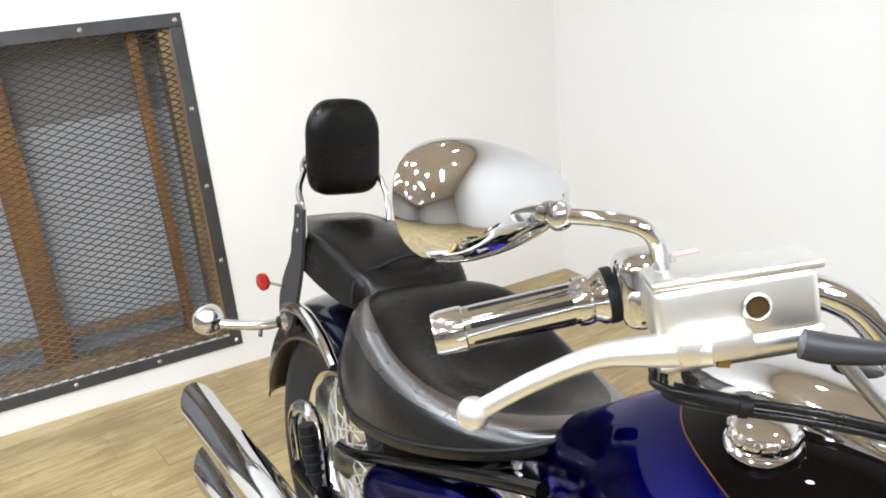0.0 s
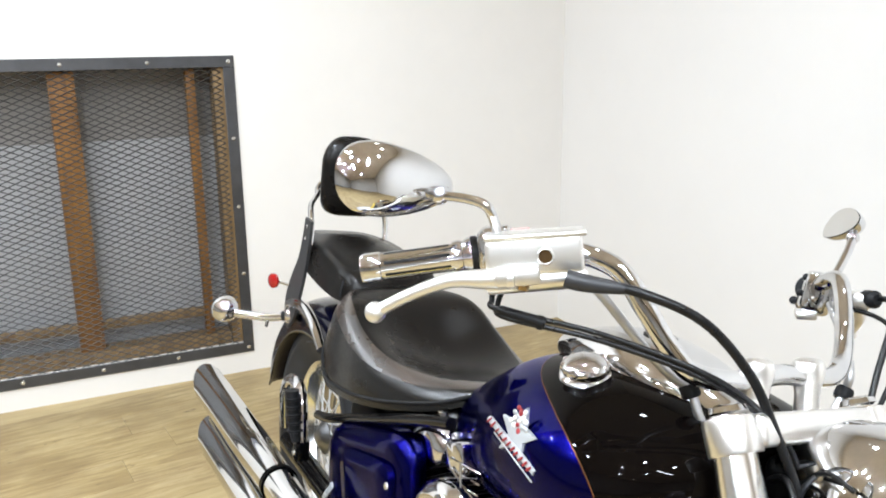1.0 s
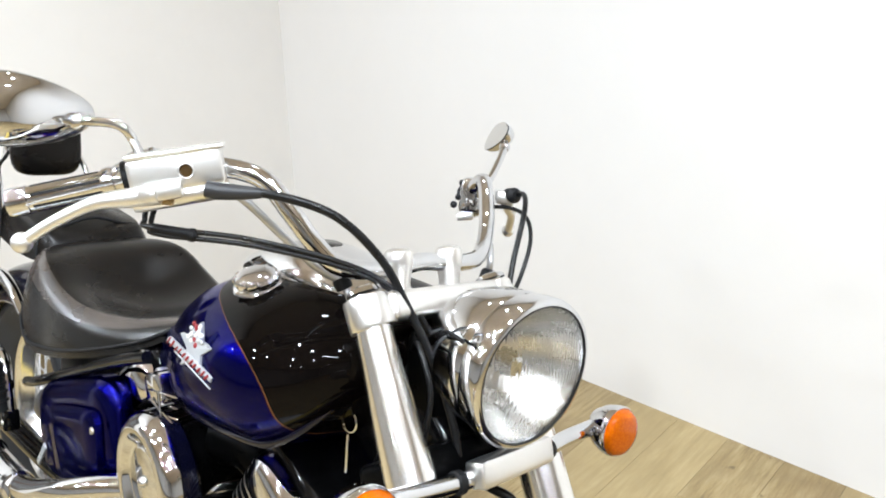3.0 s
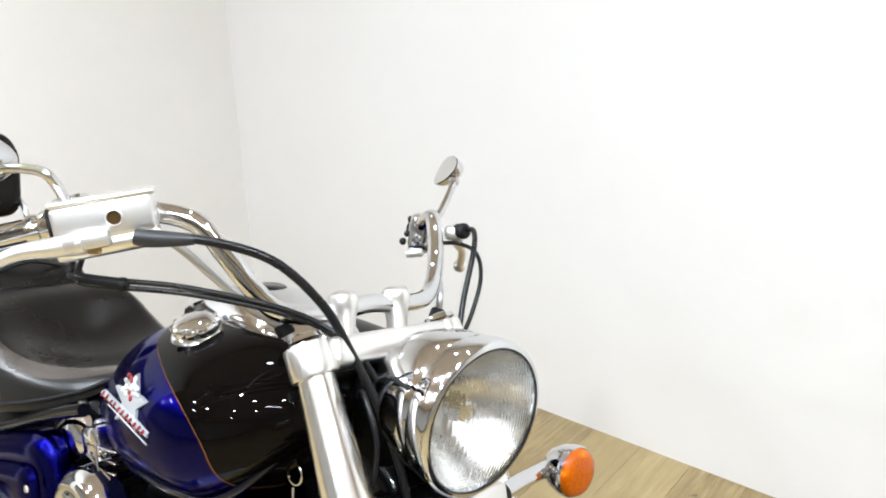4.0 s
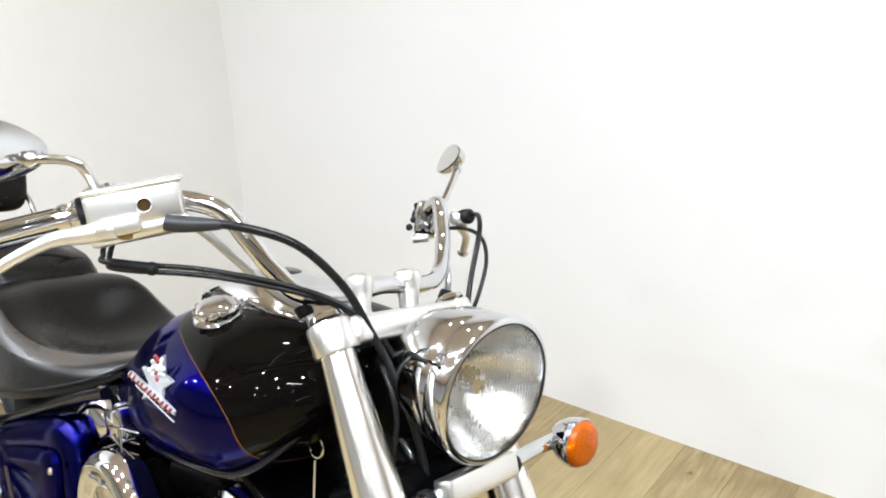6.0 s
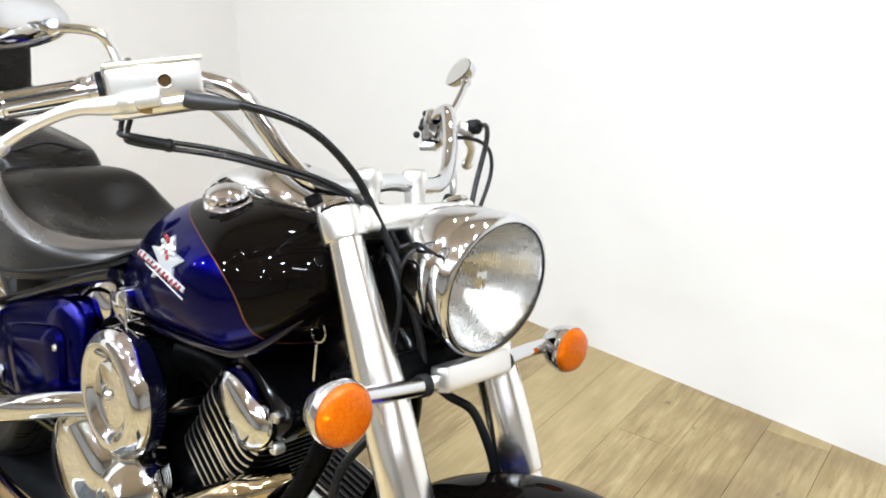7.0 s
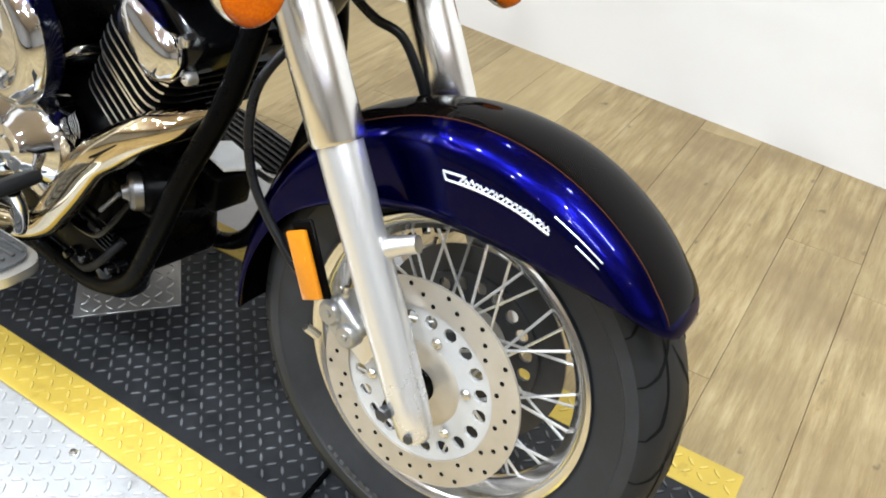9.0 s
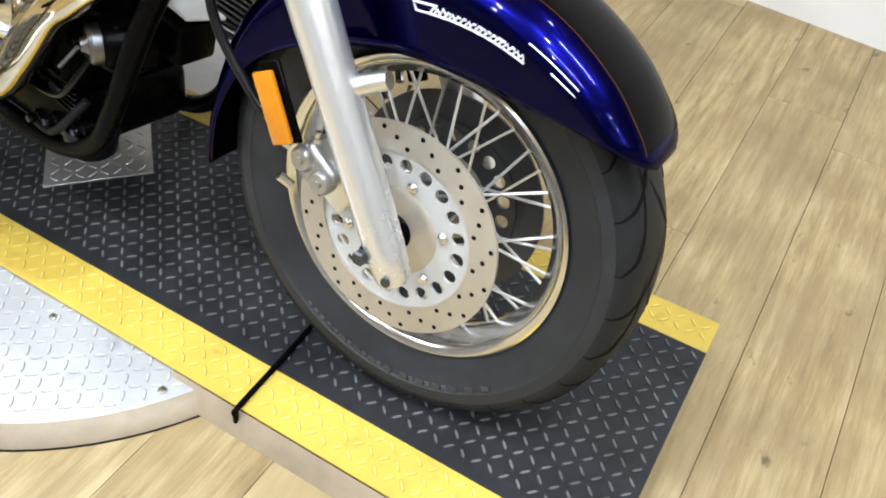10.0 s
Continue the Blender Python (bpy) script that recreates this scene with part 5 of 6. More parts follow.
def seats():
    def cushion(rows, centre, steps=18, ring=96, flat=0.60, inner=0.86):
        """A padded seat: rows of x, half width, rim, edge and middle height along the bike."""
        line = np.array(spline(rows, 8))
        order = np.argsort(line[:, 0])
        xs = line[order, 0]
        rim, low, mid = line[order, 2], line[order, 3], line[order, 4]
        outline = [(q[0], -q[1]) for q in line] + [(q[0], q[1]) for q in reversed(line)]
        total = np.r_[0, np.cumsum([math.dist(p, q) for p, q in zip(outline, outline[1:] + outline[:1])])]
        pts = []
        for k in range(ring):
            s = total[-1] * k / ring
            i = min(int(np.searchsorted(total, s, "right")) - 1, len(outline) - 1)
            f = (s - total[i]) / max(total[i + 1] - total[i], 1e-9)
            p, q = outline[i], outline[(i + 1) % len(outline)]
            pts.append((p[0] + (q[0] - p[0]) * f, p[1] + (q[1] - p[1]) * f))
        bm = bmesh.new()
        loops = []
        for k in range(1, steps + 1):
            s = k / steps
            loop = []
            for ox, oy in pts:
                if s <= flat:
                    w = s / flat
                    g, rise = inner * w, w ** 3 * (4 - 3 * w)
                    x, y = centre + (ox - centre) * g, oy * g
                    m, r = np.interp(x, xs, mid), np.interp(x, xs, rim)
                    z = m + (r - m) * rise
                else:
                    q = (s - flat) / (1 - flat) * math.pi / 2
                    g = inner + (1 - inner) * math.sin(q)
                    x, y = centre + (ox - centre) * g, oy * g
                    r, lo = np.interp(x, xs, rim), np.interp(x, xs, low)
                    z = lo + (r - lo) * math.cos(q)
                loop.append((x, y, float(z)))
            loops.append(loop)
        under = [(centre + (x - centre) * 0.9, y * 0.9, z - 0.004) for x, y, z in loops[-1]]
        rows_v = bridge(bm, loops + [under], False)
        bm.faces.ensure_lookup_table()
        for k in range(len(bm.faces)):
            # the top panel, the rubbed ridge with its painted sheen round it and the smooth skirt
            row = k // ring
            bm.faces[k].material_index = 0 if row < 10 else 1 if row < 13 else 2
        bm.faces.new(rows_v[-1])
        top = bm.verts.new((centre, 0, float(np.interp(centre, xs, mid))))
        first = rows_v[0]
        for k in range(ring):
            bm.faces.new((top, first[k], first[(k + 1) % ring]))
        bmesh.ops.remove_doubles(bm, verts=bm.verts, dist=1e-6)
        edge = [(centre + (x - centre) * 1.004, y * 1.004, z + 0.016) for x, y, z in loops[-1]]
        return bm, edge
    rows = [(0.208, 0.010, 0.795, 0.748, 0.800), (0.214, 0.085, 0.809, 0.740, 0.808), (0.240, 0.146, 0.820, 0.712, 0.816), (0.30, 0.190, 0.826, 0.674, 0.820), (0.38, 0.211, 0.820, 0.645, 0.806), (0.48, 0.214, 0.786, 0.655, 0.764), (0.58, 0.202, 0.768, 0.675, 0.748), (0.68, 0.173, 0.768, 0.704, 0.756), (0.77, 0.130, 0.785, 0.738, 0.784), (0.83, 0.080, 0.806, 0.775, 0.810), (0.858, 0.040, 0.818, 0.795, 0.820), (0.862, 0.006, 0.820, 0.80, 0.821)]
    rows = [(x - 0.052, w * 0.91, rim - 0.004, low - 0.009, mid - 0.012) for x, w, rim, low, mid in rows]
    bm, edge = cushion(rows, 0.45, inner=0.78)
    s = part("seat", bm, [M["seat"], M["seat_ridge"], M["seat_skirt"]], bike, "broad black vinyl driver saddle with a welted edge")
    s.matrix_basis = pose(0, -0.002, 0)
    P("welt", tube(edge[::3], 0.0036, 8, 4, None, True), "rubber", "black piping", s)
    rows = [(-0.300, 0.010, 0.840, 0.808, 0.850), (-0.292, 0.060, 0.851, 0.802, 0.864), (-0.25, 0.098, 0.860, 0.792, 0.878), (-0.12, 0.124, 0.863, 0.782, 0.884), (0.0, 0.130, 0.859, 0.774, 0.880), (0.10, 0.131, 0.853, 0.772, 0.874), (0.165, 0.127, 0.846, 0.774, 0.864), (0.212, 0.110, 0.834, 0.778, 0.850), (0.230, 0.066, 0.824, 0.784, 0.838), (0.234, 0.008, 0.821, 0.788, 0.834)]
    bm, edge = cushion(rows, 0.0)
    q = part("pillion_seat", bm, [M["seat"], M["seat"], M["seat"]], bike, "black vinyl passenger seat with a seamed front lip")
    q.matrix_basis = pose(0, 0.004, 0)
    P("seam", tube([(0.177, -0.1265, 0.785), (0.171, -0.121, 0.815), (0.168, -0.103, 0.840), (0.167, -0.070, 0.847), (0.167, 0, 0.8635), (0.167, 0.070, 0.847), (0.168, 0.103, 0.840), (0.171, 0.121, 0.815), (0.177, 0.1265, 0.785)], 0.0034, 8, 6), "rubber", "black piping", q)
    # backrest pad
    bm = bmesh.new()
    loops = []
    for d, f in ((-0.022, 0.80), (-0.020, 0.93), (-0.010, 1.0), (0.010, 1.0), (0.022, 0.96), (0.030, 0.86), (0.033, 0.60), (0.034, 0.02)):
        ring = []
        for k in range(48):
            a = 2 * math.pi * k / 48
            ca, sa = math.cos(a), math.sin(a)
            y = 0.090 * math.copysign(abs(ca) ** 0.45, ca) * (1.0 if sa < 0.2 else 1 - 0.20 * (sa - 0.2))
            z = 0.108 * math.copysign(abs(sa) ** 0.45, sa) + (0.012 * (1 - (y / 0.09) ** 2) if sa > 0 else 0)
            ring.append((d, y * f, z * f))
        loops.append(ring)
    bridge(bm, loops)
    bm.transform(pose(-0.285, 0.050, 1.008, 0, -4, 0))
    P("backrest", bm, "seat", "small padded black vinyl backrest")
    # sissy bar and its side plates
    bar = tube([(-0.085, -0.118, 0.850), (-0.110, -0.115, 0.905), (-0.175, -0.100, 0.940), (-0.285, -0.050, 0.955), (-0.318, -0.03, 0.985), (-0.322, 0.055, 1.05), (-0.318, 0.13, 0.985), (-0.285, 0.135, 0.955), (-0.235, 0.138, 0.920), (-0.205, 0.135, 0.880), (-0.190, 0.130, 0.840)], 0.0075, 12, 6)
    sb = P("sissy_bar", bar, "chrome", "chrome sissy bar holding the backrest")
    for y in (-0.128,):
        bm = bmesh.new()
        line = [(-0.088, 0.918, 0.024), (-0.094, 0.86, 0.028), (-0.112, 0.79, 0.034), (-0.150, 0.72, 0.046), (-0.178, 0.665, 0.048), (-0.192, 0.625, 0.034), (-0.196, 0.60, 0.016)]
        prev = None
        sp = spline(line, 5)
        for k, (x, z, wd) in enumerate(sp):
            a, b = sp[max(k - 1, 0)], sp[min(k + 1, len(sp) - 1)]
            d = Vector((b[0] - a[0], b[1] - a[1])).normalized()
            nx, nz = -d.y * wd, d.x * wd
            vs = [bm.verts.new((x + e * nx, y + o, z + e * nz)) for e, o in ((-1, -0.004), (1, -0.004), (1, 0.004), (-1, 0.004))]
            if prev:
                for i in range(4):
                    bm.faces.new((prev[i], prev[(i + 1) % 4], vs[(i + 1) % 4], vs[i]))
            else:
                bm.faces.new(vs)
            prev = vs
        bm.faces.new(prev)
        # dark material stands in for chrome that mirrors a dark part of the room
        P("side_plate", bm, "darkbox", "flat chrome side plate with bolt holes, dark reflection in its colour", sb)
    P("fender_strut", tube([(-0.205, -0.128, 0.640), (-0.170, -0.130, 0.672), (-0.06, -0.133, 0.692), (0.05, -0.136, 0.676), (0.13, -0.138, 0.640)], [0.010, 0.014, 0.015, 0.014, 0.011], 12, 6), "chrome", "chrome strut along the mudguard", sb)
    for q in ((-0.088, -0.1335, 0.900), (-0.092, -0.1335, 0.868)):
        P("plate_bolt", turned([(0, 0.002), (0.0045, 0.002), (0.005, 0)], Matrix.Translation(q) @ TO_Y, 10), "zinc", "", sb)
    rr = P("rear_reflector", turned([(0, 0.006), (0.017, 0.005), (0.0205, 0.002), (0.0205, -0.004), (0, -0.006)], Matrix.Translation((-0.235, -0.168, 0.716)) @ TO_Y @ pose(0, 0, 0, 0, 25, 0), 28), "red_lens", "round red side reflector on a short stalk")
    P("reflector_stalk", rod((-0.232, -0.162, 0.716), (-0.190, -0.134, 0.716), 0.004, 10), "chrome", "", rr)


seats()


def rear_fender():
    c = Vector(REAR)
    rows = [(70, 0.300, 0.372, 0.105), (90, 0.285, 0.378, 0.108), (110, 0.285, 0.384, 0.108), (130, 0.300, 0.394, 0.108), (150, 0.325, 0.410, 0.106), (168, 0.36, 0.430, 0.100), (180, 0.40, 0.448, 0.090)]
    bm = bmesh.new()
    loops = []
    for a, r0, r1, w in spline(rows, 5):
        t = radians(a)
        sec = []
        sh = 0.055
        for k in range(25):
            u = -1 + 2 * k / 24
            s = abs(u)
            if s > 0.55:
                f = (s - 0.55) / 0.45
                y, r = w, (r1 - sh) + (r0 - r1 + sh) * f
            else:
                g = s / 0.55 * math.pi / 2
                y, r = w * math.sin(g), (r1 - sh) + sh * math.cos(g)
            sec.append((c.x + r * math.cos(t), math.copysign(y, u), c.z + r * math.sin(t)))
        loops.append(sec)
    bridge(bm, loops, False, False)
    f = P("rear_fender", bm, "blue_dark", "dark blue rear mudguard")
    mod = f.modifiers.new("thickness", "SOLIDIFY")
    mod.thickness, mod.offset = 0.003, -1


rear_fender()


def exhausts():
    up = [(0.95, 0.0, 0.545), (0.90, -0.12, 0.540), (0.80, -0.20, 0.522), (0.72, -0.250, 0.495), (0.62, -0.270, 0.455), (0.52, -0.272, 0.425)]
    P("exhaust_pipe", tube(up, 0.024, 20, 8), "chrome", "chrome rear exhaust pipe")
    front = [(1.235, -0.07, 0.540), (1.195, -0.135, 0.520), (1.135, -0.155, 0.475), (1.075, -0.160, 0.425), (0.993, -0.165, 0.330), (0.925, -0.175, 0.262), (0.83, -0.205, 0.240), (0.66, -0.250, 0.270), (0.48, -0.268, 0.298)]
    P("exhaust_pipe", tube(front, [0.024, 0.026, 0.030, 0.031, 0.030, 0.027, 0.0245, 0.0235, 0.0235], 24, 8), "gold_pipe", "heat-tinted chrome front exhaust pipe")
    for a, b, label in (((0.56, -0.272, 0.426), (-0.35, -0.292, 0.368), "upper slash-cut chrome muffler"), ((0.50, -0.268, 0.302), (-0.20, -0.298, 0.268), "lower slash-cut chrome muffler")):
        ln = (Vector(b) - Vector(a)).length
        m = along(a, b)
        bm = bmesh.new()
        prof = [(0.026, 0.0), (0.030, 0.02), (0.036, ln * 0.18), (0.044, ln * 0.45), (0.046, ln * 0.62), (0.047, ln)]
        rings = []
        for r, h in [tuple(q) for q in spline(prof, 5)]:
            ring = []
            for k in range(36):
                t = 2 * math.pi * k / 36
                p = Vector((r * math.cos(t), r * math.sin(t), h))
                ring.append(p)
            rings.append(ring)
        # the tail is cut aslant
        w_up = m.to_3x3().inverted() @ Vector((0, 0, 1))
        last = []
        for p in rings[-1]:
            k = (p.x * w_up.x + p.y * w_up.y) / 0.047
            last.append(Vector((p.x, p.y, p.z + 0.075 * k)))
        inner = [Vector((q.x * 0.9, q.y * 0.9, q.z - 0.002)) for q in last]
        deep = [Vector((q.x * 0.8, q.y * 0.8, ln * 0.7)) for q in last]
        loops = [[m @ q for q in r] for r in rings[:-1] + [last, inner, deep]]
        bridge(bm, loops)
        mu = P("muffler", bm, "chrome", label)
        P("clamp_band", turned([(0.0305, 0.03), (0.0335, 0.03), (0.0335, 0.046), (0.0305, 0.046)], m, 32), "chrome", "chrome clamp", mu)
        P("clamp_ring", turned([(0.0385, ln * 0.24), (0.0415, ln * 0.24), (0.0415, ln * 0.256), (0.0385, ln * 0.256)], m, 32), "black_matt", "black band", mu)


exhausts()


def engine():
    e = P("engine", rounded((0.36, 0.25, 0.23), pose(0.87, 0, 0.37), 0.04, 4), "black_matt", "black and chrome air-cooled v-twin engine")
    # cylinders: stacks of fins round a barrel
    for x0, lean, name in ((1.015, 35, "front"), (0.845, -33, "rear")):
        m = pose(x0, 0.0, 0.43, 0, lean, 0)
        cyl = P("cylinder", turned([(0, 0.0), (0.070, 0.0), (0.070, 0.29), (0, 0.29)], m, 32), "black_matt", "black finned cylinder", e)
        for k in range(11):
            h = 0.085 + 0.0178 * k
            grow = 0.94 if k < 5 else 1.0
            fin = bmesh.new()
            loops = []
            for dz, f in ((-0.0030, 0.985), (-0.0022, 1.0), (0.0022, 1.0), (0.0030, 0.985)):
                ring = []
                for i in range(40):
                    a = 2 * math.pi * i / 40
                    ca, sa = math.cos(a), math.sin(a)
                    ring.append(m @ Vector((0.078 * grow * f * math.copysign(abs(ca) ** 0.36, ca) + 0.004, 0.103 * grow * f * math.copysign(abs(sa) ** 0.36, sa) - 0.030, h + dz)))
                loops.append(ring)
            bridge(fin, loops)
            fin.faces.ensure_lookup_table()
            for q in range(40, 80):
                # only the outer side is machined bright
                fin.faces[q].material_index = int(65 <= q <= 74)
            part("fin", fin, [M["black_matt"], M["brushed" if name == "front" else "black_matt"]], cyl, "black fin with a bright machined edge" if k == 0 else "")
        rock = P("rocker_cover", rounded((0.160, 0.22, 0.075), m @ pose(0, 0, 0.290), 0.022, 4), "black", "black rocker box", e)
        bm = bmesh.new()
        loops = []
        for d, f in ((0.0, 1.0), (0.006, 0.98), (0.013, 0.85), (0.017, 0.6), (0.018, 0.05)):
            ring = []
            for i in range(32):
                a = 2 * math.pi * i / 32
                ca, sa = math.cos(a), math.sin(a)
                ring.append(m @ Vector((0.070 * f * math.copysign(abs(ca) ** 0.7, ca) + 0.006, -0.112 - 1.6 * d, 0.266 + 0.046 * f * math.copysign(abs(sa) ** 0.8, sa))))
            loops.append(ring)
        bridge(bm, loops)
        P("side_cap", bm, "chrome", "chrome cylinder head cap", rock)
        P("box_bolt", turned([(0, 0.002), (0.004, 0.002), (0.0045, 0.006), (0.008, 0.006), (0.0095, 0.003), (0.0095, -0.01)], m @ Matrix.Translation((0.081, -0.104, 0.268)) @ TO_Y, 24), "satin", "silver socket bolt", rock)
        for q in ((-0.07, -0.108, 0.31), (0.055, -0.108, 0.315)):
            P("head_bolt", turned([(0, 0.010), (0.008, 0.009), (0.0105, 0.004), (0.0105, -0.01)], m @ Matrix.Translation(q) @ TO_Y, 6), "zinc", "", rock)
    # round covers on the right side
    P("clutch_cover", turned([(0.0, 0.034), (0.05, 0.032), (0.082, 0.026), (0.100, 0.012), (0.106, -0.004), (0.112, -0.008), (0.112, -0.06)], Matrix.Translation((0.80, -0.185, 0.405)) @ TO_Y, 56), "chrome", "large round chrome clutch cover", e)
    P("cam_cover", turned([(0.0, 0.052), (0.018, 0.052), (0.021, 0.048), (0.036, 0.046), (0.040, 0.040), (0.050, 0.032), (0.056, 0.018), (0.066, 0.010), (0.070, 0.0), (0.070, -0.05)], Matrix.Translation((0.965, -0.180, 0.425)) @ TO_Y, 48), "chrome", "stepped chrome cover", e)
    P("side_case", rounded((0.30, 0.05, 0.13), pose(0.88, -0.16, 0.385, 0, 8, 0), 0.025, 4), "chrome", "chrome side case", e)
    P("sump", rounded((0.36, 0.235, 0.115), pose(0.855, 0, 0.2085), 0.03, 3), "black_matt", "black sump", e)
    P("filter_mount", rounded((0.14, 0.06, 0.09), pose(1.10, -0.085, 0.39), 0.015, 3), "black_matt", "black filter mount", e)
    horn = pose(1.132, -0.128, 0.396, 90, 0, -26)
    P("horn_disc", turned([(0.0, 0.016), (0.010, 0.016), (0.012, 0.010), (0.016, 0.006), (0.026, 0.006), (0.030, 0.001), (0.030, -0.012), (0.0, -0.014)], horn, 28), "cap_grey", "grey metal oil filter cap", e)
    P("cap_lever", rod((1.124, -0.146, 0.393), (1.076, -0.150, 0.345), 0.0036, 8), "cap_grey", "", e)
    P("filter_can", turned([(0.0, 0.0), (0.034, 0.0), (0.037, -0.006), (0.037, -0.07), (0.0, -0.07)], horn @ Matrix.Translation((0, 0, -0.014)), 28), "black_matt", "black filter housing", e)
    for k in range(3):
        P("case_rib", rounded((0.15 - 0.02 * k, 0.005, 0.007), pose(0.95 + 0.006 * k, -0.126, 0.315 - 0.024 * k, 0, 10, 0), 0.003, 2), "black_matt", "", e)
    P("filter_bowl", turned([(0.0, 0.0), (0.040, 0.002), (0.046, 0.010), (0.046, 0.045), (0.050, 0.047), (0.050, 0.060), (0.0, 0.060)], pose(1.015, -0.085, 0.150, 0, 12, 0), 32), "black", "black oil bowl under the crankcase", e)
    for q in ((0.985, -0.128, 0.205), (1.055, -0.122, 0.215), (0.93, -0.126, 0.185)):
        P("case_bolt", turned([(0, 0.014), (0.006, 0.014), (0.0085, 0.010), (0.0085, 0.0), (0.012, -0.002), (0.012, -0.02)], Matrix.Translation(q) @ TO_Y, 16), "black", "", e)
    P("breather_hose", tube([(1.06, -0.105, 0.265), (1.045, -0.130, 0.235), (1.015, -0.134, 0.205), (0.975, -0.130, 0.180), (0.92, -0.124, 0.176)], 0.0075, 10, 6), "rubber", "black rubber hose", e)
    for k in range(6):
        P("case_fin", rounded((0.13, 0.006, 0.004), pose(0.99, -0.119, 0.245 + 0.011 * k, 0, 10, 0), 0.0015, 1), "black", "", e)
    P("drain_boss", turned([(0, 0.014), (0.014, 0.013), (0.018, 0.006), (0.018, -0.02)], Matrix.Translation((1.00, -0.112, 0.265)) @ TO_Y, 12), "darkbox", "", e)
    P("oil_line", tube([(1.10, -0.110, 0.36), (1.07, -0.130, 0.31), (1.03, -0.135, 0.272), (0.96, -0.132, 0.262), (0.88, -0.125, 0.270)], 0.006, 10, 6), "black", "black oil line", e)
    bm = rounded((0.085, 0.075, 0.070), pose(1.172, -0.005, 0.402, 0, 12, 0), 0.010, 3)
    P("regulator", bm, "black_matt", "black finned regulator", e)
    P("regulator_plate", rounded((0.078, 0.078, 0.006), pose(1.190, 0.0, 0.445, -14, 12, 0), 0.002, 1), "white_paint", "pale plate", e)
    P("regulator_bracket", rounded((0.10, 0.03, 0.05), pose(1.10, 0.0, 0.40), 0.006, 2), "black_matt", "", e)
    P("hose_clamp", turned([(0.026, -0.006), (0.030, -0.006), (0.030, 0.006), (0.026, 0.006)], Matrix.Translation((1.150, -0.046, 0.405)) @ pose(0, 0, 0, 0, 70, 0), 28), "zinc", "bright clamp", e)
    P("intake", tube([(0.93, -0.02, 0.62), (0.93, -0.09, 0.615), (0.93, -0.14, 0.60)], [0.06, 0.055, 0.06], 20, 5), "black_matt", "black intake", e)
    # air cleaner
    m = Matrix.Translation((0.915, -0.145, 0.582)) @ pose(0, 0, 0, 0, 0, -2) @ TO_Y
    a = P("air_cleaner", turned([(0.0, 0.0), (0.095, 0.0), (0.104, 0.008), (0.106, 0.045), (0.104, 0.05)], m, 56), "blue_dark", "round air cleaner with a dished chrome cover")
    P("cover", turned([(0.0, 0.050), (0.060, 0.050), (0.066, 0.0525), (0.072, 0.060), (0.082, 0.064), (0.094, 0.062), (0.105, 0.054), (0.110, 0.044), (0.111, 0.036), (0.104, 0.034)], m, 64), "chrome", "dished chrome cover", a)
    P("cover_disc", turned([(0.0, 0.0530), (0.052, 0.0530), (0.0555, 0.0520), (0.0565, 0.0495)], m, 56), "chrome", "flat chrome centre disc", a)
    P("cover_bolt", turned([(0, 0.062), (0.005, 0.0615), (0.009, 0.058), (0.0105, 0.052)], m, 20), "chrome", "domed centre bolt", a)
    P("intake_duct", tube([(0.97, -0.085, 0.650), (1.03, -0.075, 0.655), (1.06, -0.055, 0.62), (1.07, -0.04, 0.56)], [0.042, 0.038, 0.04, 0.04], 18, 6), "black_matt", "black moulded duct", a)
    # second cylinder trim under the tank
    P("head_trim", rounded((0.060, 0.05, 0.050), pose(0.868, -0.140, 0.716, 0, -18, 0), 0.007, 2), "chrome", "chrome head trim", e)
    for k in range(3):
        P("trim_fin", rounded((0.085, 0.006, 0.0035), pose(0.905, -0.162, 0.684 + 0.018 * k, 0, -8, 6), 0.0015, 1), "chrome", "", e)
    for q, w in (((0.858, -0.168, 0.676), (0.952, -0.166, 0.722)), ((0.900, -0.169, 0.724), (0.914, -0.169, 0.672)), ((0.870, -0.168, 0.700), (0.945, -0.166, 0.684))):
        P("wire_rail", rod(q, w, 0.0022, 8), "chrome", "", e)


engine()


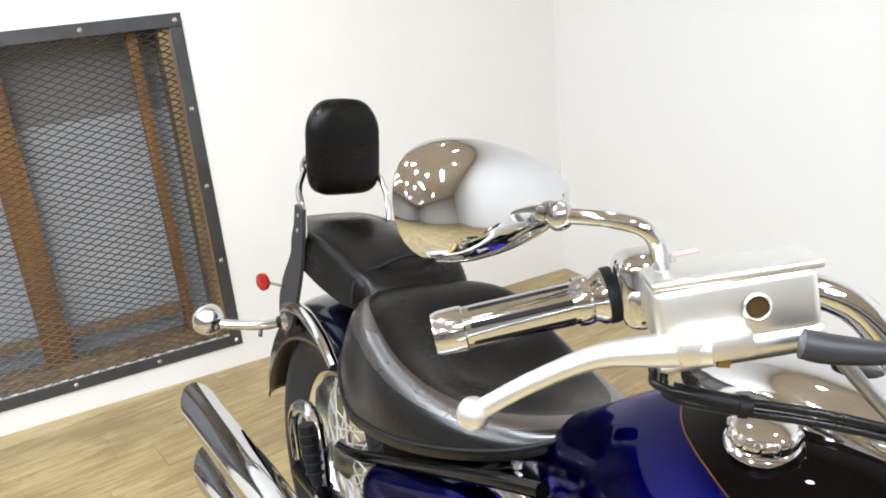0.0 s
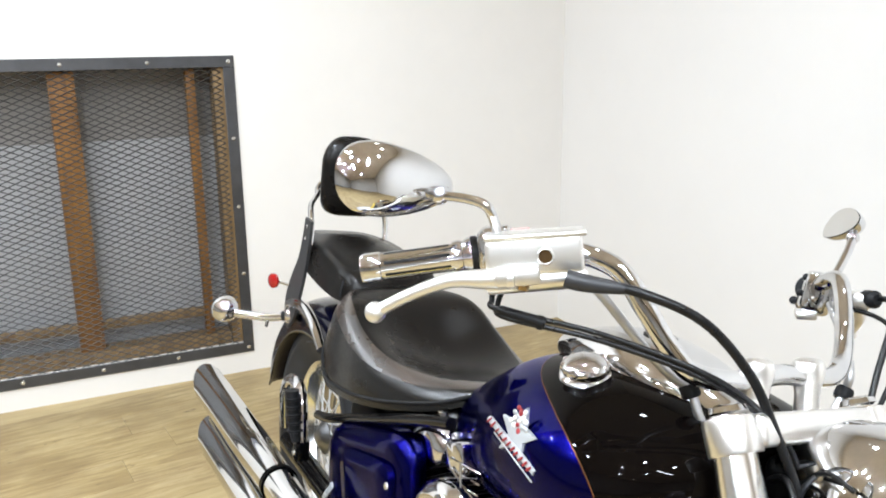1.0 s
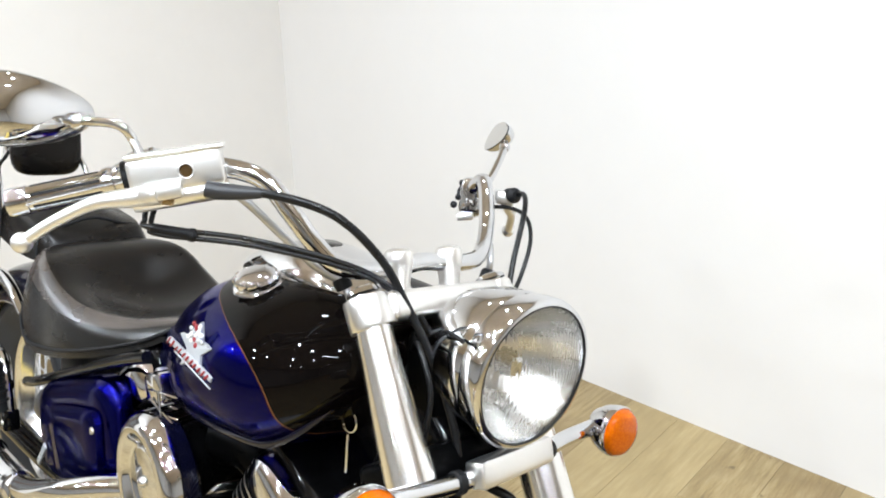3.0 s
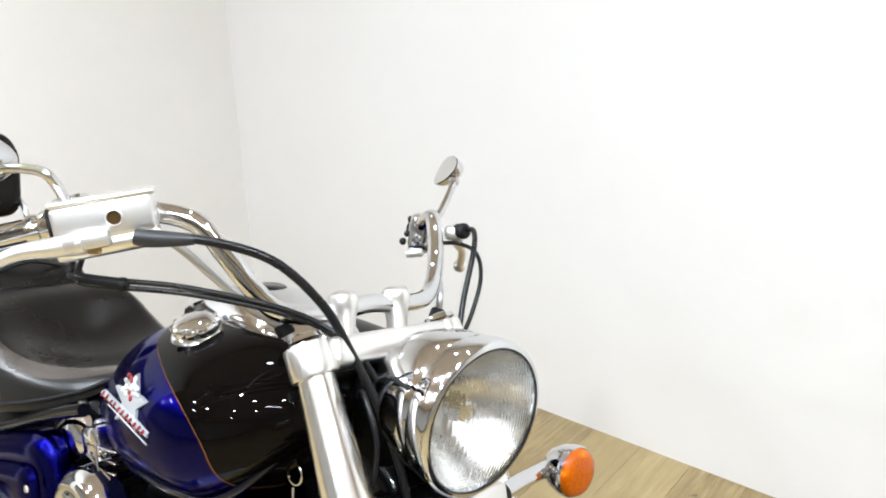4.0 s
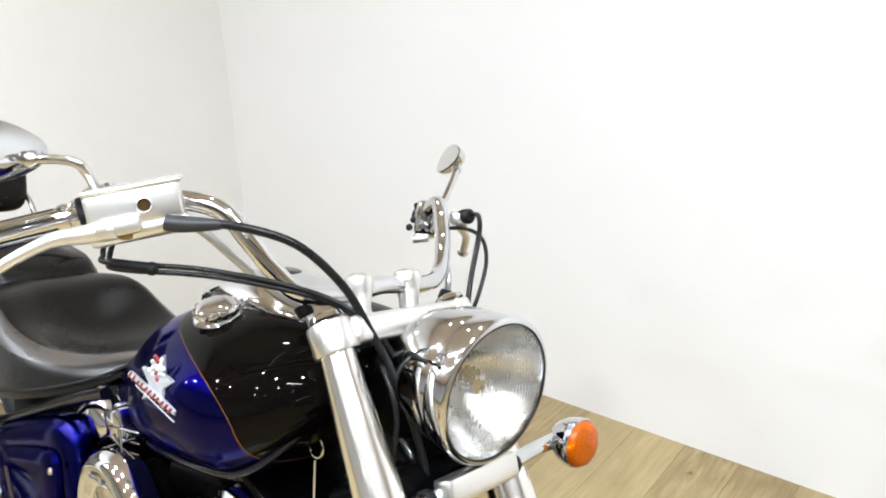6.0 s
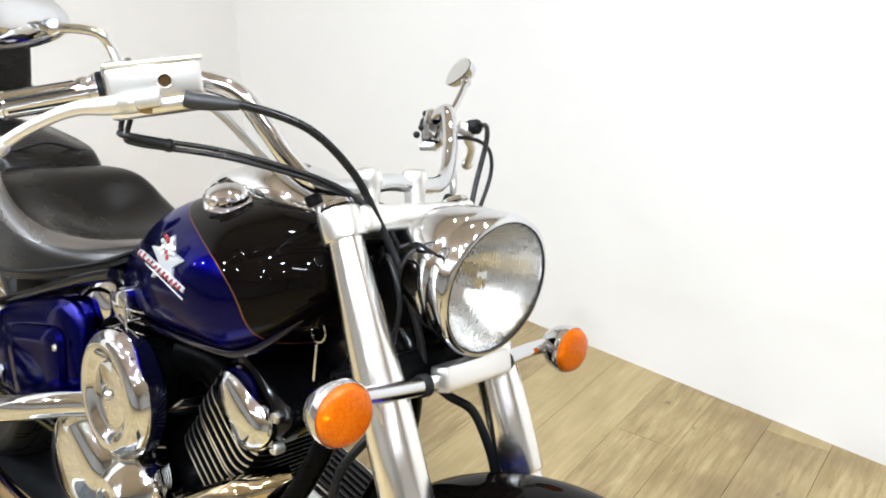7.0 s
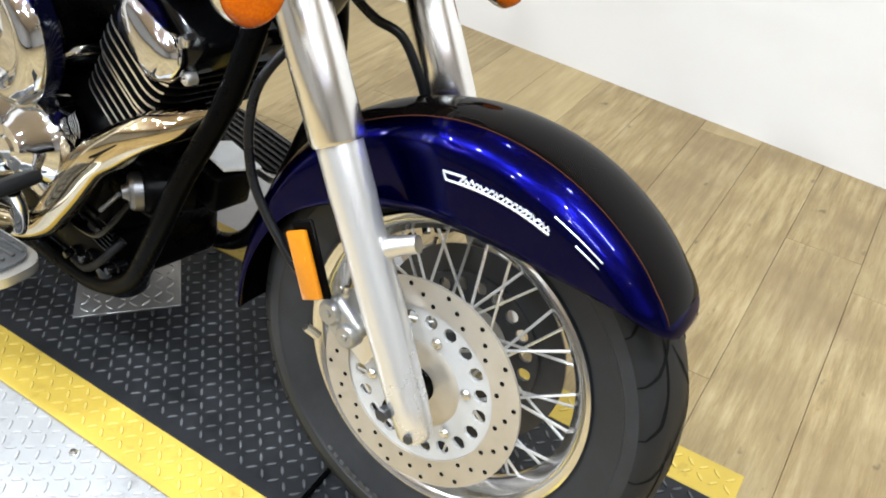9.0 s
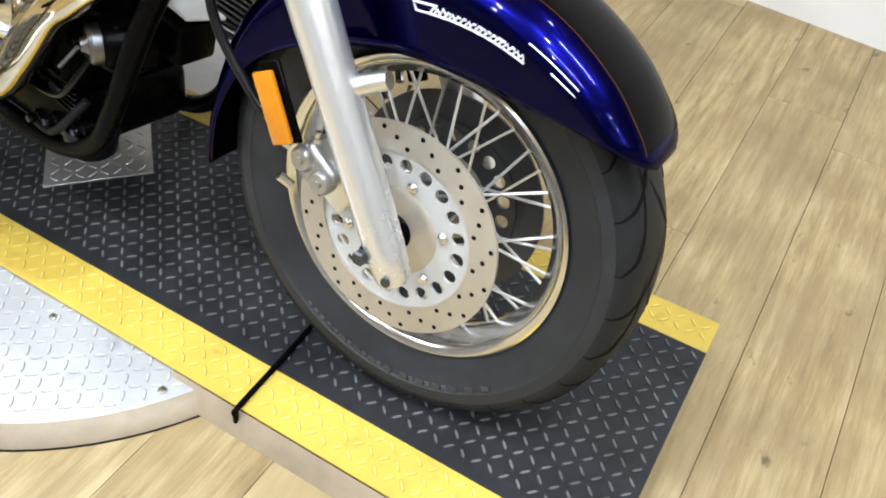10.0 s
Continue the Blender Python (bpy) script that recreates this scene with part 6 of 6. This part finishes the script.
def frame_parts():
    P("frame_tube", tube([(1.34, -0.045, 0.80), (1.310, -0.090, 0.612), (1.231, -0.114, 0.450), (1.150, -0.120, 0.290), (1.098, -0.122, 0.212), (1.02, -0.122, 0.165), (0.90, -0.122, 0.148), (0.55, -0.125, 0.16)], 0.0165, 16, 8), "black_matt", "black frame down tube")
    P("frame_tube", tube([(1.34, 0.045, 0.80), (1.310, 0.090, 0.612), (1.231, 0.114, 0.450), (1.150, 0.120, 0.290), (1.098, 0.122, 0.212), (1.02, 0.122, 0.165), (0.90, 0.122, 0.148), (0.55, 0.125, 0.16)], 0.0165, 16, 8), "black_matt", "black frame down tube")
    P("tube_label", turned([(0.0168, 0.0), (0.0171, 0.001), (0.0171, 0.062), (0.0168, 0.063)], along((1.262, 0.1065, 0.512), (1.295, 0.096, 0.580)), 20, None, 200.0), "badge_grey", "pale grey label")
    P("frame_backbone", tube([(1.38, 0, 0.83), (1.2, 0, 0.78), (0.95, 0, 0.73), (0.6, 0, 0.66), (0.25, 0, 0.62), (0.0, 0, 0.62)], 0.035, 16, 6), "black", "black backbone tube")
    P("frame_gusset", rounded((0.14, 0.09, 0.16), pose(1.33, 0, 0.78, 0, 33, 0), 0.02, 3), "black", "black head gusset")
    P("seat_rail", tube([(0.84, -0.160, 0.760), (0.73, -0.165, 0.720), (0.51, -0.165, 0.628), (0.30, -0.163, 0.540), (0.20, -0.155, 0.505)], 0.011, 14, 6), "black", "black seat rail")
    P("seat_rail", tube([(0.86, 0.135, 0.745), (0.70, 0.165, 0.680), (0.50, 0.168, 0.622), (0.34, 0.165, 0.585), (0.2, 0.15, 0.58)], 0.014, 14, 6), "black", "black seat rail")
    bm = bmesh.new()
    loops = []
    sm = pose(0.560, -0.143, 0.522, 0, -17, 0)
    for d, f in ((0.0, 1.0), (0.020, 1.0), (0.032, 0.975), (0.041, 0.91), (0.046, 0.80), (0.0485, 0.55), (0.0495, 0.02)):
        ring = []
        for i in range(56):
            a = 2 * math.pi * i / 56
            ca, sa = math.cos(a), math.sin(a)
            u, v = math.copysign(abs(ca) ** 0.42, ca), math.copysign(abs(sa) ** 0.42, sa)
            ring.append(sm @ Vector((f * (0.205 * u + 0.010 * v), -d, f * 0.108 * v * (1 + 0.10 * u))))
        loops.append(ring)
    bridge(bm, loops)
    sc = P("side_cover", bm, "blue", "blue side cover")
    ledge = bmesh.new()
    loops = []
    for d, f in ((0.040, 1.0), (0.056, 0.97), (0.062, 0.88), (0.064, 0.6), (0.0645, 0.02)):
        ring = []
        for i in range(48):
            a = 2 * math.pi * i / 48
            ca, sa = math.cos(a), math.sin(a)
            u, v = math.copysign(abs(ca) ** 0.36, ca), math.copysign(abs(sa) ** 0.36, sa)
            ring.append(sm @ Vector((0.050 + f * (0.118 + 0.012 * v) * u, -d, -0.016 + f * 0.080 * v)))
        loops.append(ring)
    bridge(ledge, loops)
    P("raised_panel", ledge, "blue", "raised blue panel on the cover", sc)
    P("cover_screw", turned([(0, 0.004), (0.006, 0.003), (0.007, 0)], Matrix.Translation((0.728, -0.2080, 0.600)) @ TO_Y, 12), "zinc", "", sc)
    P("cover_badge", rounded((0.075, 0.004, 0.014), pose(0.415, -0.194, 0.425, 0, -50, 0), 0.002, 2), "badge_grey", "", sc)
    P("battery_box", rounded((0.44, 0.24, 0.26), pose(0.52, 0, 0.49), 0.02, 3), "black_matt", "black battery box")
    P("swing_arm", tube([(0.58, -0.12, 0.36), (0.3, -0.135, 0.34), (-0.05, -0.14, 0.326)], [0.03, 0.026, 0.026], 16, 6), "black", "black swing arm")
    P("swing_arm", tube([(0.58, 0.12, 0.36), (0.3, 0.135, 0.34), (-0.05, 0.14, 0.326)], [0.03, 0.026, 0.026], 16, 6), "black", "black swing arm")
    pg = P("passenger_peg", tube([(0.245, -0.215, 0.465), (0.235, -0.225, 0.515), (0.225, -0.232, 0.580)], [0.013, 0.0165, 0.0165], 16, 4), "rubber", "folded ribbed rubber passenger peg")
    for k in range(5):
        z = 0.49 + 0.018 * k
        P("peg_rib", turned([(0.0165, -0.0035), (0.0185, -0.0025), (0.0185, 0.0025), (0.0165, 0.0035)], Matrix.Translation((0.242 - 0.0032 * k, -0.2205 - 0.0025 * k, z)) @ pose(0, 0, 0, 6, -8, 0), 20), "rubber", "", pg)
    P("peg_clevis", rounded((0.028, 0.034, 0.046), pose(0.250, -0.205, 0.442, 0, -8, 0), 0.006, 2), "black", "black peg clevis", pg)
    P("clevis_pin", turned([(0, 0.004), (0.006, 0.003), (0.007, 0.0), (0.007, -0.02)], Matrix.Translation((0.252, -0.222, 0.440)) @ TO_Y, 14), "zinc", "", pg)
    P("peg_arch", tube([(0.02, -0.175, 0.400), (0.040, -0.190, 0.490), (0.085, -0.198, 0.545), (0.150, -0.202, 0.572), (0.208, -0.204, 0.560), (0.240, -0.204, 0.500), (0.250, -0.204, 0.452)], [0.012, 0.014, 0.015, 0.015, 0.014, 0.012, 0.011], 14, 6), "chrome", "curved chrome bracket", pg)
    # footboard and brake pedal
    outline = [(0.66, -0.25), (0.66, -0.345), (0.70, -0.372), (0.90, -0.378), (0.985, -0.372), (1.035, -0.350), (1.045, -0.305), (1.030, -0.262), (0.96, -0.248)]
    for s in (1, -1):
        ring = [Vector((x + 0.012, s * (y + 0.022), 0)) for x, y in spline(outline, 4, True)]
        bm = bmesh.new()
        bridge(bm, [[Vector((q.x, q.y, z)) for q in ring] for z in (0.274, 0.277, 0.287, 0.290)])
        fb = P("footboard", bm, "satin", "silver footboard with a ribbed rubber pad")
        fb.matrix_basis = pose(1.03, -0.24 * s, -0.016, 0, 0, 9 * s) @ pose(-1.03, 0.24 * s, 0)
        mid = Vector((0.872, -0.290 * s, 0))
        bm = bmesh.new()
        bridge(bm, [[mid + (q - mid) * 0.90 + Vector((0, 0, z)) for q in ring] for z in (0.2905, 0.295)])
        P("pad", bm, "worn_pad" if s > 0 else "rubber", "worn grey rubber pad" if s > 0 else "black rubber pad", fb)
        for k in range(6):
            P("pad_rib", rounded((0.30, 0.007, 0.006), pose(0.872, s * (-0.248 - 0.017 * k), 0.297), 0.003, 2), "worn_pad" if s > 0 else "cable", "", fb)
        P("board_bracket", tube([(0.88, -0.13 * s, 0.22), (0.88, -0.20 * s, 0.245), (0.88, -0.27 * s, 0.262)], 0.014, 12, 4), "black", "", fb)
    pedal = P("brake_pedal", tube([(0.90, -0.20, 0.275), (0.99, -0.235, 0.300), (1.06, -0.262, 0.375), (1.080, -0.278, 0.418)], 0.010, 12, 6), "chrome", "chrome brake pedal with a rubber pad")
    P("pedal_pad", rounded((0.045, 0.085, 0.020), pose(1.082, -0.285, 0.430, 0, -24, 12), 0.007, 3), "rubber", "black rubber pedal pad", pedal)
    # ignition key on the right of the head stock
    k = P("ignition_key", turned([(0, 0.012), (0.011, 0.011), (0.012, 0.0), (0.0, -0.01)], Matrix.Translation((1.275, -0.062, 0.820)) @ pose(0, 0, 0, 75, 0, -20), 18), "chrome", "key and ring hanging from the ignition lock")
    P("key_ring", tube([(1.285 + 0.015 * math.cos(a), -0.085, 0.797 + 0.015 * math.sin(a)) for a in (2 * math.pi * i / 10 for i in range(10))], 0.0016, 6, 3, None, True), "chrome", "", k)
    P("key_blade", rounded((0.004, 0.002, 0.055), pose(1.286, -0.087, 0.752), 0.0008, 1), "chrome", "", k)
    # side stand on the far side
    P("side_stand", tube([(0.82, 0.13, 0.17), (0.85, 0.20, 0.09), (0.875, 0.255, 0.045)], [0.013, 0.012, 0.012], 12, 4), "black", "black side stand")


frame_parts()

# ---- floor planks ----
FLOOR_TURN = 8.0


def floor():
    fl = tagged(part("floor", rounded((EAST - WEST + 0.4, 1.82 - SOUTH + 0.4, 0.08), pose((EAST + WEST) / 2, (1.82 + SOUTH) / 2, -0.0455), 0), M["subfloor"]), "pale oak plank floor", "floor", kind="structure")
    wide, long_ = 0.178, 1.22
    bm = rounded((wide - 0.0010, long_ - 0.0010, 0.005), pose(0, 0, -0.0025), 0.0006, 1)
    me = mesh_of("plank", bm, M["plank"])
    rng = random.Random(4)
    turn = pose(1.2, 0.2, 0, 0, 0, FLOOR_TURN)
    rest = bmesh.new()
    for i in range(-84, 46):
        off = rng.uniform(0, long_)
        for j in range(-7, 4):
            m = turn @ pose(i * wide, j * long_ + off, 0)
            corners = [m @ Vector((sx * wide / 2, sy * long_ / 2, 0)) for sx in (-1, 1) for sy in (-1, 1)]
            xs, ys = [q.x for q in corners], [q.y for q in corners]
            if (max(xs) < XW + 0.01 and min(ys) > NOOK - 0.01) or max(xs) < WEST + 0.1 or min(xs) > EAST - 0.01 or max(ys) < SOUTH + 0.01 or min(ys) > 1.65:
                continue
            mesh = me
            if min(xs) < XW or max(xs) > EAST or min(ys) < SOUTH or max(ys) > 1.66:
                # planks along the walls are sawn off under them
                cut = bmesh.new()
                cut.from_mesh(me)
                back = m.inverted()
                for co, no in (((XW - 0.01 if min(ys) > NOOK else WEST, 0, 0), (-1, 0, 0)), ((EAST + 0.01, 0, 0), (1, 0, 0)), ((0, SOUTH - 0.01, 0), (0, -1, 0)), ((0, 1.67, 0), (0, 1, 0))):
                    bmesh.ops.bisect_plane(cut, geom=cut.verts[:] + cut.edges[:] + cut.faces[:], plane_co=back @ Vector(co), plane_no=back.to_3x3() @ Vector(no), clear_outer=True)
                if not cut.faces:
                    cut.free()
                    continue
                mesh = mesh_of("plank", cut, M["plank"])
            if min(xs) > 3.6 or max(ys) < -1.4 or max(xs) < XW - 0.05:
                # boards in the far part of the room, behind the walk
                far = bmesh.new()
                far.from_mesh(mesh)
                far.transform(m)
                joined(rest, far)
                continue
            o = new("plank", mesh)
            o.parent, o.matrix_basis = fl, m
    tagged(part("far_planks", rest, M["plank"], fl), kind="stuff")


floor()
